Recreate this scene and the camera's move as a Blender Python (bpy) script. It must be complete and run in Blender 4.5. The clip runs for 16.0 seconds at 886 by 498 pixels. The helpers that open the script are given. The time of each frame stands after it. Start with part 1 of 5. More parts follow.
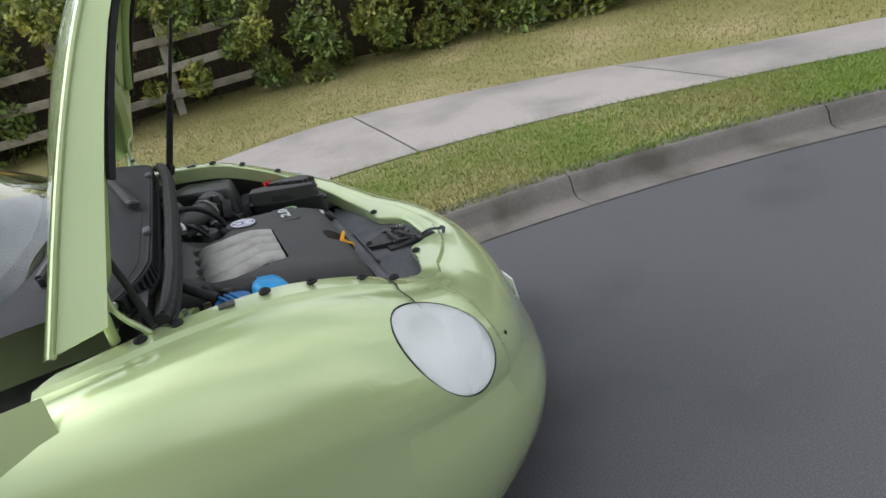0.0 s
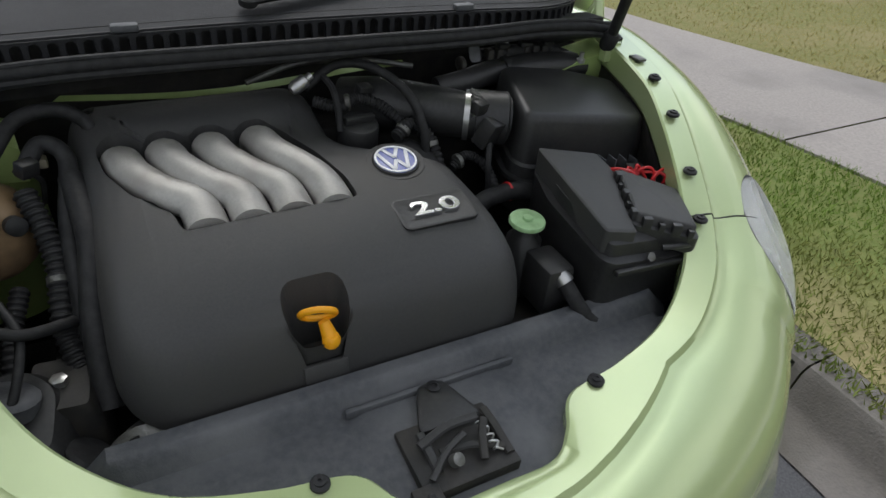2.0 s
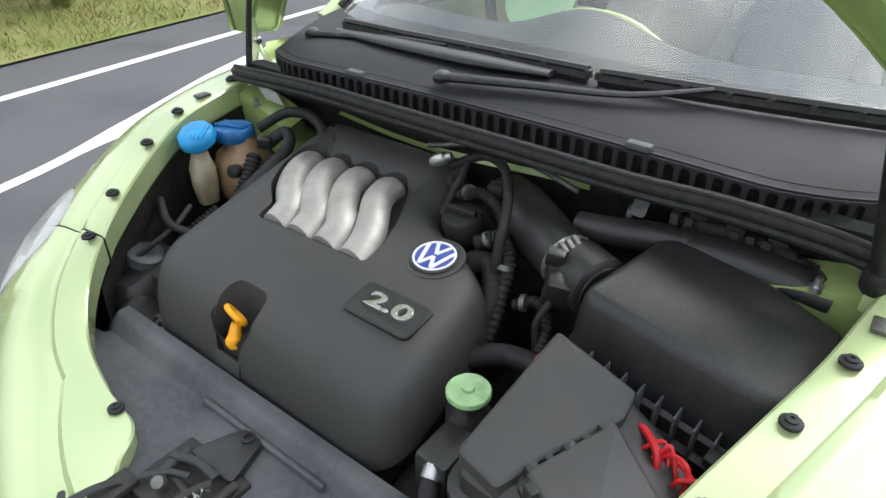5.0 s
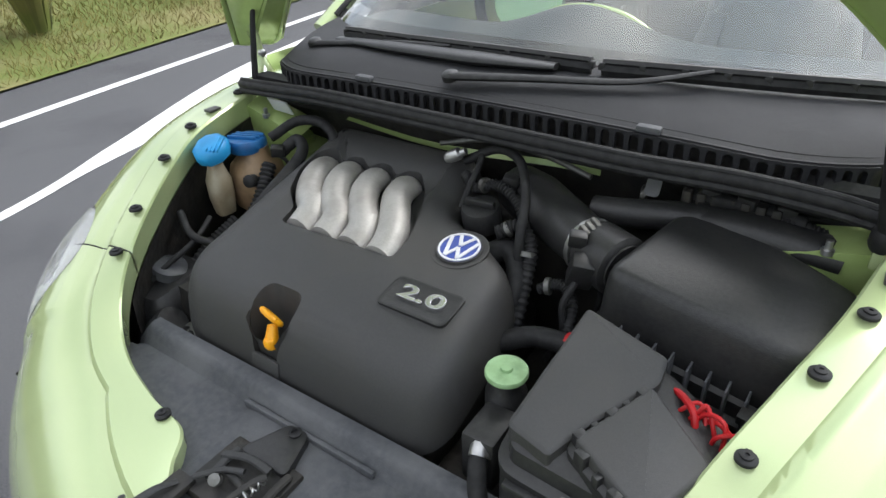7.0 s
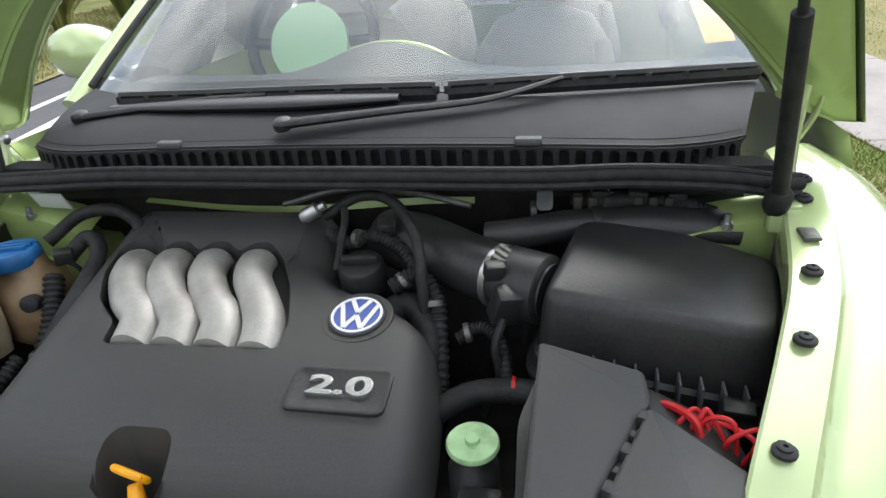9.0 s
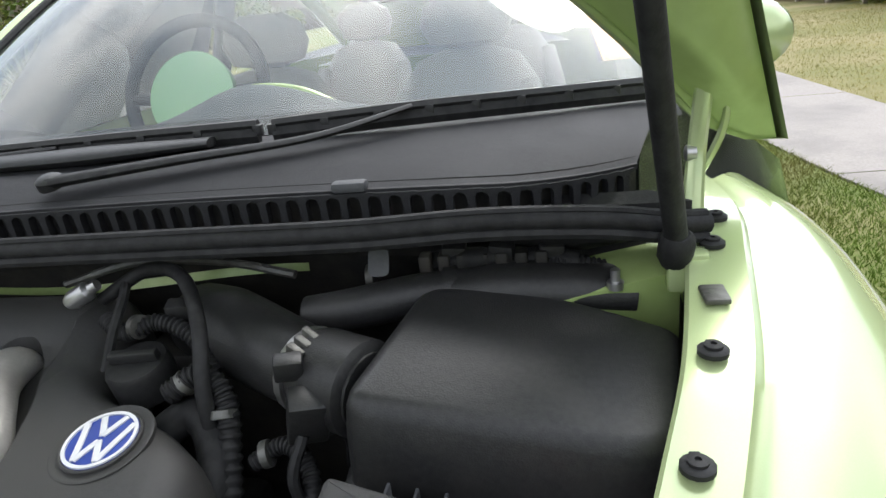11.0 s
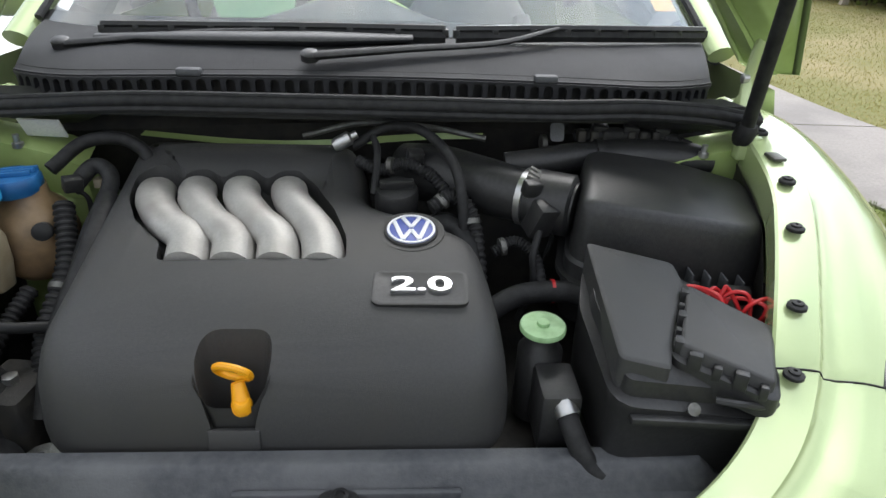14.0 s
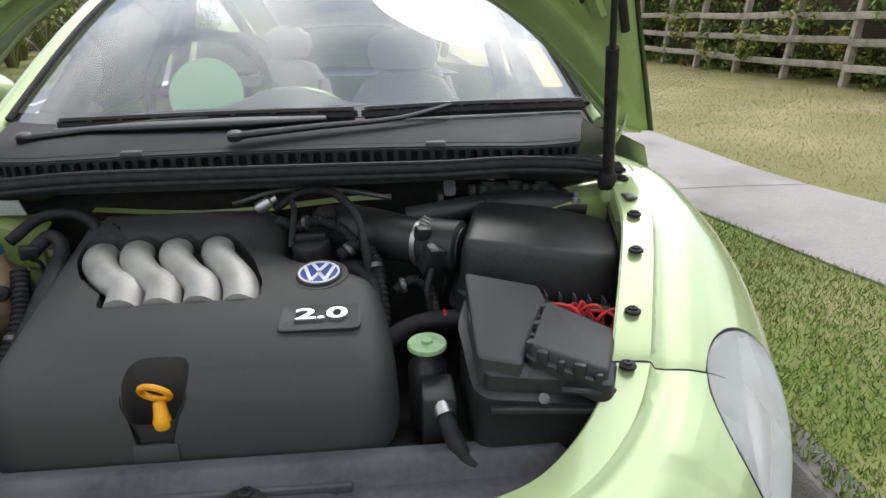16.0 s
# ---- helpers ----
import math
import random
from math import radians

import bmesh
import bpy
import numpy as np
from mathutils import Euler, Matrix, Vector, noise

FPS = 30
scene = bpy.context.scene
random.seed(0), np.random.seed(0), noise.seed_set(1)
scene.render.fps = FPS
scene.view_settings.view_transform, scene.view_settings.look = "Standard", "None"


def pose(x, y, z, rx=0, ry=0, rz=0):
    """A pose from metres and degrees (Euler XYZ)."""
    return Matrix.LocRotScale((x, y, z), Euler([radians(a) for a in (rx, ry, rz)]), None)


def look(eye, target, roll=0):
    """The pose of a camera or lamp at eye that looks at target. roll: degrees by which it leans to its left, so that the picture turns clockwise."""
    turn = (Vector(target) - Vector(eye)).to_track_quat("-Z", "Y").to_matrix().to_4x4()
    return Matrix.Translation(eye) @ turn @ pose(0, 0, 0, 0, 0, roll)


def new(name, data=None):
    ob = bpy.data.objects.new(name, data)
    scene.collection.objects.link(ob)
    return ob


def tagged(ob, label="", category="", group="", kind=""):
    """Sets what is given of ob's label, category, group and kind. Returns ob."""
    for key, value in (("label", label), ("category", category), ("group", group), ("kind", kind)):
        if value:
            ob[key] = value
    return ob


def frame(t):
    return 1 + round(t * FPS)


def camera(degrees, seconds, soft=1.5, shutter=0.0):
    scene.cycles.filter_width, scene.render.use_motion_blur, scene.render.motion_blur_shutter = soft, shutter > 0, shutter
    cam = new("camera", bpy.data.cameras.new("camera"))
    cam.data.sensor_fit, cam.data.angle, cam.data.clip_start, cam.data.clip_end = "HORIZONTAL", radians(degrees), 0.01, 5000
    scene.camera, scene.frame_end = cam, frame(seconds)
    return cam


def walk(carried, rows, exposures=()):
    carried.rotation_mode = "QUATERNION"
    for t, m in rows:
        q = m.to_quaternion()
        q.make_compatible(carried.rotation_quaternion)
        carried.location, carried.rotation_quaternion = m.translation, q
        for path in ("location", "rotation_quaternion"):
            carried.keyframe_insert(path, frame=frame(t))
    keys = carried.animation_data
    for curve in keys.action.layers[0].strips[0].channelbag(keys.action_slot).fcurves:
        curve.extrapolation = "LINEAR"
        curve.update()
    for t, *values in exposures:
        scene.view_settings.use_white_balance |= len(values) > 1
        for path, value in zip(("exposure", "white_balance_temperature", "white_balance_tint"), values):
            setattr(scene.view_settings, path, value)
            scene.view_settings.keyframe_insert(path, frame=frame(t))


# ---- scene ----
cam = camera(70.0, 16.0)
PATH = [
    (0, (-1.847, 0.279, 1.476), (-0.126, -0.268, 0.617), -14.5),
    (0.5, (-1.410, -0.138, 1.487), (0.400, -0.251, 0.643), -10.0),
    (1, (-1.037, -0.418, 1.412), (0.605, 0.214, 0.460), -2.1),
    (1.5, (-0.686, -0.545, 1.363), (0.571, 0.511, 0.220), 3.8),
    (2, (-0.328, -0.596, 1.367), (0.492, 0.799, 0.192), 5.7),
    (2.5, (0.025, -0.561, 1.422), (0.341, 0.996, 0.206), 4.7),
    (3, (0.336, -0.469, 1.383), (0.215, 1.218, 0.314), -0.5),
    (3.5, (0.438, -0.378, 1.403), (-0.041, 1.246, 0.340), -2.2),
    (4, (0.545, -0.391, 1.415), (-0.392, 1.037, 0.373), 0.7),
    (4.5, (0.592, -0.397, 1.403), (-0.423, 0.961, 0.344), 0.9),
    (7, (0.569, -0.482, 1.406), (-0.422, 0.906, 0.361), -2.3),
    (7.5, (0.464, -0.499, 1.418), (-0.293, 1.029, 0.372), -1.8),
    (8, (0.350, -0.566, 1.408), (-0.140, 1.052, 0.340), -2.7),
    (8.5, (0.301, -0.577, 1.383), (-0.061, 1.096, 0.349), -1.3),
    (9, (0.344, -0.433, 1.325), (-0.024, 1.311, 0.419), -4.3),
    (9.5, (0.370, -0.280, 1.268), (-0.054, 1.509, 0.481), -2.0),
    (10, (0.481, -0.177, 1.207), (0.029, 1.640, 0.503), -5.2),
    (12.5, (0.527, -0.191, 1.247), (0.353, 1.621, 0.419), -5.0),
    (13, (0.377, -0.368, 1.236), (0.338, 1.486, 0.485), -3.3),
    (13.5, (0.215, -0.492, 1.275), (0.358, 1.303, 0.405), -0.4),
    (14, (0.066, -0.584, 1.280), (0.173, 1.176, 0.335), 2.0),
    (14.5, (-0.029, -0.676, 1.264), (0.024, 1.075, 0.299), 2.4),
    (15, (-0.020, -0.726, 1.257), (0.039, 1.052, 0.343), 0.9),
    (15.5, (0.108, -0.749, 1.281), (0.175, 1.106, 0.538), 0.1),
    (16, (0.204, -0.775, 1.278), (0.354, 1.094, 0.582), -1.0),
]
walk(cam, [(t, look(eye, target, roll)) for t, eye, target, roll in PATH],
     [(0.0, 0.32), (0.5, -0.10), (1.0, 0.08), (2.0, 0.02), (3.0, 0.48), (4.0, 1.06), (7.0, 0.80), (9.0, 0.88), (10.0, 1.0), (12.5, 0.48), (13.5, 0.66), (14.5, 0.75), (15.2, 0.58), (16.0, 0.53)])

# ---------------------------------------------------------------- light
world = bpy.data.worlds.new("overcast_sky")
scene.world = world
world.use_nodes = True
wn, wl = world.node_tree.nodes, world.node_tree.links
wn.clear()
sky = wn.new("ShaderNodeTexSky")
sky.sky_type, sky.sun_disc = "NISHITA", False
sky.sun_elevation, sky.sun_rotation = radians(52), radians(20)
cloud_at = wn.new("ShaderNodeTexCoord")
cloud_noise = wn.new("ShaderNodeTexNoise")
cloud_noise.inputs["Scale"].default_value = 2.2
cloud_noise.inputs["Detail"].default_value = 6
cloud_ramp = wn.new("ShaderNodeValToRGB")
cloud_ramp.color_ramp.elements[0].position, cloud_ramp.color_ramp.elements[0].color = 0.42, (4.6, 5.2, 6.0, 1)
cloud_ramp.color_ramp.elements[1].position, cloud_ramp.color_ramp.elements[1].color = 0.62, (11.6, 11.6, 11.7, 1)
sky_mix = wn.new("ShaderNodeMixRGB")
sky_mix.inputs[0].default_value = 0.8
back = wn.new("ShaderNodeBackground")
back.inputs["Strength"].default_value = 0.10
wout = wn.new("ShaderNodeOutputWorld")
wl.new(cloud_at.outputs["Generated"], cloud_noise.inputs["Vector"])
wl.new(cloud_noise.outputs["Fac"], cloud_ramp.inputs["Fac"])
wl.new(sky.outputs[0], sky_mix.inputs[1])
# thin cloud glows round the hidden sun
SUN_WAY = Vector((0.22, 0.58, 0.78)).normalized()
sun_dot = wn.new("ShaderNodeVectorMath")
sun_dot.operation = "DOT_PRODUCT"
sun_dot.inputs[1].default_value = SUN_WAY
wl.new(cloud_at.outputs["Generated"], sun_dot.inputs[0])
glow = wn.new("ShaderNodeMapRange")
glow.interpolation_type = "SMOOTHSTEP"
glow.inputs["From Min"].default_value, glow.inputs["From Max"].default_value = 0.55, 1.0
glow.inputs["To Min"].default_value, glow.inputs["To Max"].default_value = 1.0, 3.4
wl.new(sun_dot.outputs["Value"], glow.inputs["Value"])
glow_mul = wn.new("ShaderNodeVectorMath")
glow_mul.operation = "SCALE"
wl.new(cloud_ramp.outputs["Color"], glow_mul.inputs[0])
wl.new(glow.outputs[0], glow_mul.inputs["Scale"])
wl.new(glow_mul.outputs[0], sky_mix.inputs[2])
wl.new(sky_mix.outputs[0], back.inputs["Color"])
wl.new(back.outputs[0], wout.inputs["Surface"])
sun_data = bpy.data.lights.new("sun", "SUN")
sun_data.energy, sun_data.angle, sun_data.color = 0.8, radians(20), (1.0, 0.97, 0.93)
sun = new("sun", sun_data)
sun.matrix_world = look(tuple(SUN_WAY * 20), (0, 0, 0))


# ---------------------------------------------------------------- materials
def material(name, color, rough=0.5, metal=0.0, grain=None, grain_scale=40.0, stain=None, stain_scale=4.0, bump=0.0, bump_scale=120.0,
             coat=0.0, spec=0.5, per_island=0.0, per_object=0.0, emit=0.0, transmission=0.0, rough_vary=0.0, stain_at=(0.45, 0.7)):
    m = bpy.data.materials.new(name)
    m.use_nodes = True
    n, l = m.node_tree.nodes, m.node_tree.links
    b = n["Principled BSDF"]
    b.inputs["Roughness"].default_value = rough
    b.inputs["Metallic"].default_value = metal
    b.inputs["Coat Weight"].default_value = coat
    b.inputs["Coat Roughness"].default_value = 0.03
    b.inputs["Specular IOR Level"].default_value = spec
    b.inputs["Transmission Weight"].default_value = transmission
    at = n.new("ShaderNodeTexCoord")
    rgb = n.new("ShaderNodeRGB")
    rgb.outputs[0].default_value = (*color, 1)
    out = rgb.outputs[0]

    def noisy(scale, detail=5.0):
        t = n.new("ShaderNodeTexNoise")
        t.inputs["Scale"].default_value, t.inputs["Detail"].default_value = scale, detail
        l.new(at.outputs["Object"], t.inputs["Vector"])
        return t.outputs["Fac"]

    def mixed(fac, a, colour, lo, hi):
        ramp = n.new("ShaderNodeValToRGB")
        ramp.color_ramp.elements[0].position, ramp.color_ramp.elements[1].position = lo, hi
        l.new(fac, ramp.inputs["Fac"])
        mix = n.new("ShaderNodeMixRGB")
        l.new(ramp.outputs["Color"], mix.inputs[0])
        l.new(a, mix.inputs[1])
        mix.inputs[2].default_value = (*colour, 1)
        return mix.outputs[0]

    if grain:
        out = mixed(noisy(grain_scale), out, grain, 0.35, 0.75)
    if stain:
        out = mixed(noisy(stain_scale, 8.0), out, stain, *stain_at)
    for amount, kind in ((per_island, "g"), (per_object, "o")):
        if amount:
            source = n.new("ShaderNodeNewGeometry").outputs["Random Per Island"] if kind == "g" else n.new("ShaderNodeObjectInfo").outputs["Random"]
            spread = n.new("ShaderNodeMapRange")
            spread.inputs["To Min"].default_value, spread.inputs["To Max"].default_value = 1 - amount, 1 + amount
            l.new(source, spread.inputs["Value"])
            hsv = n.new("ShaderNodeHueSaturation")
            l.new(spread.outputs[0], hsv.inputs["Value"])
            l.new(out, hsv.inputs["Color"])
            out = hsv.outputs[0]
    l.new(out, b.inputs["Base Color"])
    if rough_vary:
        spread = n.new("ShaderNodeMapRange")
        spread.inputs["To Min"].default_value, spread.inputs["To Max"].default_value = max(0.02, rough - rough_vary), rough + rough_vary
        l.new(noisy(9.0, 6.0), spread.inputs["Value"])
        l.new(spread.outputs[0], b.inputs["Roughness"])
    if bump:
        bn = n.new("ShaderNodeBump")
        bn.inputs["Strength"].default_value, bn.inputs["Distance"].default_value = bump, 0.004
        l.new(noisy(bump_scale, 4.0), bn.inputs["Height"])
        l.new(bn.outputs[0], b.inputs["Normal"])
    return m


PAINT = material("green_metallic_paint", (0.510, 0.610, 0.310), 0.27, 0.3, grain=(0.535, 0.635, 0.335), grain_scale=900, coat=1.0, stain=(0.498, 0.598, 0.300), stain_scale=2.0)
# copy of the body green, darkened to hold the shade of sheltered faces
PAINT_SHADED = material("green_paint_shaded", (0.36, 0.47, 0.17), 0.35, 0.2, stain=(0.30, 0.40, 0.14), stain_scale=5, coat=0.3, grain=(0.40, 0.52, 0.20), grain_scale=60)
COVER = material("satin_black_plastic", (0.040, 0.0402, 0.041), 0.52, grain=(0.052, 0.0515, 0.051), grain_scale=300, bump=0.25, bump_scale=900, rough_vary=0.06, stain=(0.050, 0.048, 0.045), stain_scale=6)
PLASTIC = material("black_plastic", (0.018, 0.018, 0.019), 0.42, grain=(0.03, 0.03, 0.03), grain_scale=160, bump=0.15, bump_scale=500, rough_vary=0.1, stain=(0.045, 0.043, 0.04), stain_scale=9, stain_at=(0.58, 0.85))
GREYED = material("dusty_grey_plastic", (0.055, 0.058, 0.066), 0.6, grain=(0.085, 0.088, 0.095), grain_scale=90, bump=0.2, bump_scale=300, stain=(0.12, 0.122, 0.128), stain_scale=7, rough_vary=0.1)
COWL = material("weathered_cowl_plastic", (0.020, 0.0205, 0.023), 0.66, spec=0.28, grain=(0.028, 0.0285, 0.031), grain_scale=220, bump=0.25, bump_scale=700, stain=(0.036, 0.036, 0.039), stain_scale=5, rough_vary=0.08)
RUBBER = material("black_rubber", (0.012, 0.012, 0.013), 0.62, spec=0.35, grain=(0.03, 0.03, 0.031), grain_scale=70, bump=0.15, bump_scale=260, rough_vary=0.12)
# oily black for greasy parts, also the near black put where deep shade lies
GRIME_AND_SHADE = material("oily_black_and_shade", (0.012, 0.012, 0.012), 0.6, grain=(0.035, 0.031, 0.026), grain_scale=30, bump=0.6, bump_scale=60, stain=(0.05, 0.045, 0.038), stain_scale=14, stain_at=(0.6, 0.8))
CAST = material("dull_cast_metal", (0.22, 0.22, 0.21), 0.5, 0.7, grain=(0.12, 0.12, 0.11), grain_scale=50, bump=0.5, bump_scale=120, stain=(0.06, 0.055, 0.05), stain_scale=12)
STEEL = material("bright_steel", (0.55, 0.55, 0.55), 0.3, 0.9, grain=(0.4, 0.4, 0.39), grain_scale=60, rough_vary=0.1)
CHROME = material("chrome", (0.8, 0.8, 0.8), 0.12, 1.0)
RUNNER = material("silver_painted_plastic", (0.47, 0.455, 0.43), 0.42, 0.35, grain=(0.40, 0.39, 0.37), grain_scale=260, bump=0.25, bump_scale=600, stain=(0.33, 0.31, 0.29), stain_scale=20, rough_vary=0.08)
WHITE = material("white_enamel", (0.8, 0.81, 0.83), 0.3, grain=(0.72, 0.73, 0.76), grain_scale=60)
BLUE = material("blue_enamel", (0.02, 0.05, 0.30), 0.3, grain=(0.03, 0.07, 0.36), grain_scale=60)
CAP_BLUE = material("sky_blue_plastic", (0.02, 0.33, 0.72), 0.42, grain=(0.03, 0.38, 0.78), grain_scale=120, stain=(0.02, 0.27, 0.6), stain_scale=20, rough_vary=0.08)
CAP_NAVY = material("deep_blue_plastic", (0.01, 0.12, 0.34), 0.45, grain=(0.02, 0.16, 0.4), grain_scale=120, stain=(0.01, 0.08, 0.24), stain_scale=20)
TANK = material("yellowed_translucent_plastic", (0.42, 0.38, 0.29), 0.45, grain=(0.36, 0.31, 0.22), grain_scale=40, stain=(0.24, 0.19, 0.12), stain_scale=14)
TANK_BROWN = material("brown_stained_tank_plastic", (0.26, 0.17, 0.09), 0.45, grain=(0.32, 0.22, 0.13), grain_scale=40, stain=(0.12, 0.08, 0.05), stain_scale=16)
ORANGE = material("orange_plastic", (0.95, 0.43, 0.01), 0.38, grain=(0.9, 0.37, 0.01), grain_scale=90)
CAP_GREEN = material("pale_green_plastic", (0.33, 0.52, 0.27), 0.5, grain=(0.28, 0.46, 0.22), grain_scale=60, stain=(0.2, 0.34, 0.16), stain_scale=40)
RED = material("red_cable_sheath", (0.55, 0.015, 0.02), 0.4, grain=(0.42, 0.012, 0.016), grain_scale=60)
LAMP_SILVER = material("lamp_silver", (0.86, 0.87, 0.88), 0.32, 0.75, grain=(0.8, 0.81, 0.82), grain_scale=30)
FIGURES = material("bright_silver_plastic", (0.78, 0.78, 0.77), 0.22, 0.8, grain=(0.66, 0.66, 0.66), grain_scale=120)
LENS = material("frosted_headlamp_lens", (0.93, 0.94, 0.93), 0.06, transmission=0.78, stain=(0.80, 0.82, 0.79), stain_scale=12)
LENS.node_tree.nodes["Principled BSDF"].inputs["IOR"].default_value = 1.15
LABEL = material("printed_label_paper", (0.62, 0.63, 0.6), 0.5, grain=(0.5, 0.51, 0.5), grain_scale=300)
AMBER = material("orange_sticker", (0.85, 0.36, 0.03), 0.5, grain=(0.75, 0.4, 0.05), grain_scale=60)
SEAT = material("pale_grey_leather", (0.25, 0.235, 0.215), 0.55, grain=(0.28, 0.265, 0.24), grain_scale=90, bump=0.06, bump_scale=160)
HUB = material("pale_green_gloss_plastic", (0.26, 0.46, 0.25), 0.3, grain=(0.24, 0.43, 0.23), grain_scale=80, coat=0.4)
DASH = material("charcoal_dash", (0.045, 0.05, 0.055), 0.55, grain=(0.06, 0.065, 0.07), grain_scale=200, bump=0.2, bump_scale=500)
ASPHALT = material("worn_asphalt", (0.060, 0.060, 0.066), 0.8, grain=(0.11, 0.11, 0.115), grain_scale=180, bump=0.7, bump_scale=420, stain=(0.037, 0.037, 0.042), stain_scale=0.9, stain_at=(0.52, 0.78))
ROADPAINT = material("worn_white_road_paint", (0.72, 0.72, 0.70), 0.7, grain=(0.58, 0.58, 0.56), grain_scale=120, bump=0.4, bump_scale=300, stain=(0.4, 0.4, 0.39), stain_scale=5, stain_at=(0.6, 0.85))
CONCRETE = material("weathered_concrete", (0.33, 0.30, 0.28), 0.85, grain=(0.26, 0.235, 0.22), grain_scale=70, bump=0.5, bump_scale=180, stain=(0.2, 0.185, 0.175), stain_scale=1.6, per_object=0.07)
KERB = material("mossy_kerb_concrete", (0.155, 0.14, 0.128), 0.85, grain=(0.13, 0.12, 0.11), grain_scale=45, bump=0.7, bump_scale=130, stain=(0.075, 0.068, 0.055), stain_scale=3.2, per_object=0.12)
SOIL = material("short_grass_and_soil", (0.11, 0.15, 0.025), 0.9, grain=(0.16, 0.17, 0.045), grain_scale=28, bump=0.8, bump_scale=90, stain=(0.26, 0.22, 0.10), stain_scale=1.1)
SOIL_DRY = material("dry_lawn_and_thatch", (0.165, 0.172, 0.050), 0.9, grain=(0.24, 0.205, 0.085), grain_scale=28, bump=0.8, bump_scale=90, stain=(0.31, 0.255, 0.13), stain_scale=0.9)
STRAW = material("straw_coloured_grass_blades", (0.34, 0.30, 0.09), 0.85, stain=(0.22, 0.225, 0.06), stain_scale=0.7, per_island=0.2)
GRASS = material("grass_blades", (0.125, 0.205, 0.020), 0.8, stain=(0.21, 0.195, 0.06), stain_scale=0.9, per_island=0.14)
DRYGRASS = material("dry_grass_blades", (0.190, 0.172, 0.048), 0.85, stain=(0.26, 0.215, 0.10), stain_scale=0.8, per_island=0.18)
LEAF = material("hedge_leaves", (0.13, 0.19, 0.04), 0.5, stain=(0.36, 0.33, 0.07), stain_scale=1.6, per_island=0.6)
FLAX = material("flax_leaves", (0.12, 0.14, 0.035), 0.5, stain=(0.24, 0.2, 0.08), stain_scale=1.5, per_island=0.5)
# dark brown of the stems, also of the sheets added behind the leaves
TWIG_AND_BACKING = material("dark_twigs_and_backing", (0.06, 0.045, 0.03), 0.9, grain=(0.10, 0.08, 0.05), grain_scale=30)
TIMBER = material("grey_weathered_timber", (0.44, 0.39, 0.32), 0.85, grain=(0.32, 0.28, 0.23), grain_scale=50, bump=0.7, bump_scale=120, stain=(0.24, 0.22, 0.17), stain_scale=6, per_object=0.15)


def glass_material(name, tint):
    m = bpy.data.materials.new(name)
    m.use_nodes = True
    b = m.node_tree.nodes["Principled BSDF"]
    b.inputs["Base Color"].default_value = (*tint, 1)
    b.inputs["Transmission Weight"].default_value = 1.0
    b.inputs["Roughness"].default_value = 0.0
    b.inputs["IOR"].default_value = 1.5
    return m


GLASS = glass_material("windscreen_glass", (0.93, 0.97, 0.95))


# ---------------------------------------------------------------- mesh helpers
def thing(name, label, category, group="", kind=""):
    return tagged(new(name), label, category, group, kind)


def finish(name, bm, mat, parent=None, label="", smooth=True, angle=40):
    bmesh.ops.recalc_face_normals(bm, faces=bm.faces)
    me = bpy.data.meshes.new(name)
    for f in bm.faces:
        f.smooth = smooth
    if smooth:
        for e in bm.edges:
            if len(e.link_faces) == 2 and e.calc_face_angle(0) > radians(angle):
                e.smooth = False
    bm.to_mesh(me)
    bm.free()
    me.materials.append(mat)
    ob = new(name, me)
    if parent is not None:
        ob.parent = parent
    if label:
        tagged(ob, label)
    return ob


part = finish


def raw(name, verts, faces, mat, parent=None, label="", smooth=False):
    me = bpy.data.meshes.new(name)
    me.from_pydata(verts, [], faces)
    me.materials.append(mat)
    if smooth:
        me.shade_smooth()
    ob = new(name, me)
    if parent is not None:
        ob.parent = parent
    if label:
        tagged(ob, label)
    return ob


def spline(keys, count):
    """Points at even steps along a smooth curve through the keys."""
    k = np.array(keys, float)
    k = np.vstack([2 * k[0] - k[1], k, 2 * k[-1] - k[-2]])
    u = np.linspace(0, len(keys) - 1, count)
    i = np.minimum(u.astype(int), len(keys) - 2)
    f = (u - i)[:, None]
    a, b, c, d = k[i], k[i + 1], k[i + 2], k[i + 3]
    return 0.5 * (2 * b + (c - a) * f + (2 * a - 5 * b + 4 * c - d) * f**2 + (3 * b - 3 * c + d - a) * f**3)


def even(pts, count):
    """The same line in steps of one length."""
    p = np.array(pts, float)
    s = np.r_[0, np.cumsum(np.linalg.norm(np.diff(p, axis=0), axis=1))]
    u = np.linspace(0, s[-1], count)
    return np.stack([np.interp(u, s, p[:, k]) for k in range(p.shape[1])], 1)


def loft(rings, closed=False, caps=False, bm=None):
    """Skin rings of equal count. closed: each ring is a loop."""
    bm = bm or bmesh.new()
    vs = [[bm.verts.new(Vector(p)) for p in ring] for ring in rings]
    n = len(vs[0])
    for a, b in zip(vs, vs[1:]):
        for i in range(n if closed else n - 1):
            j = (i + 1) % n
            try:
                bm.faces.new((a[i], a[j], b[j], b[i]))
            except ValueError:
                pass
    if caps:
        bm.faces.new(vs[0][::-1])
        bm.faces.new(vs[-1])
    return bm


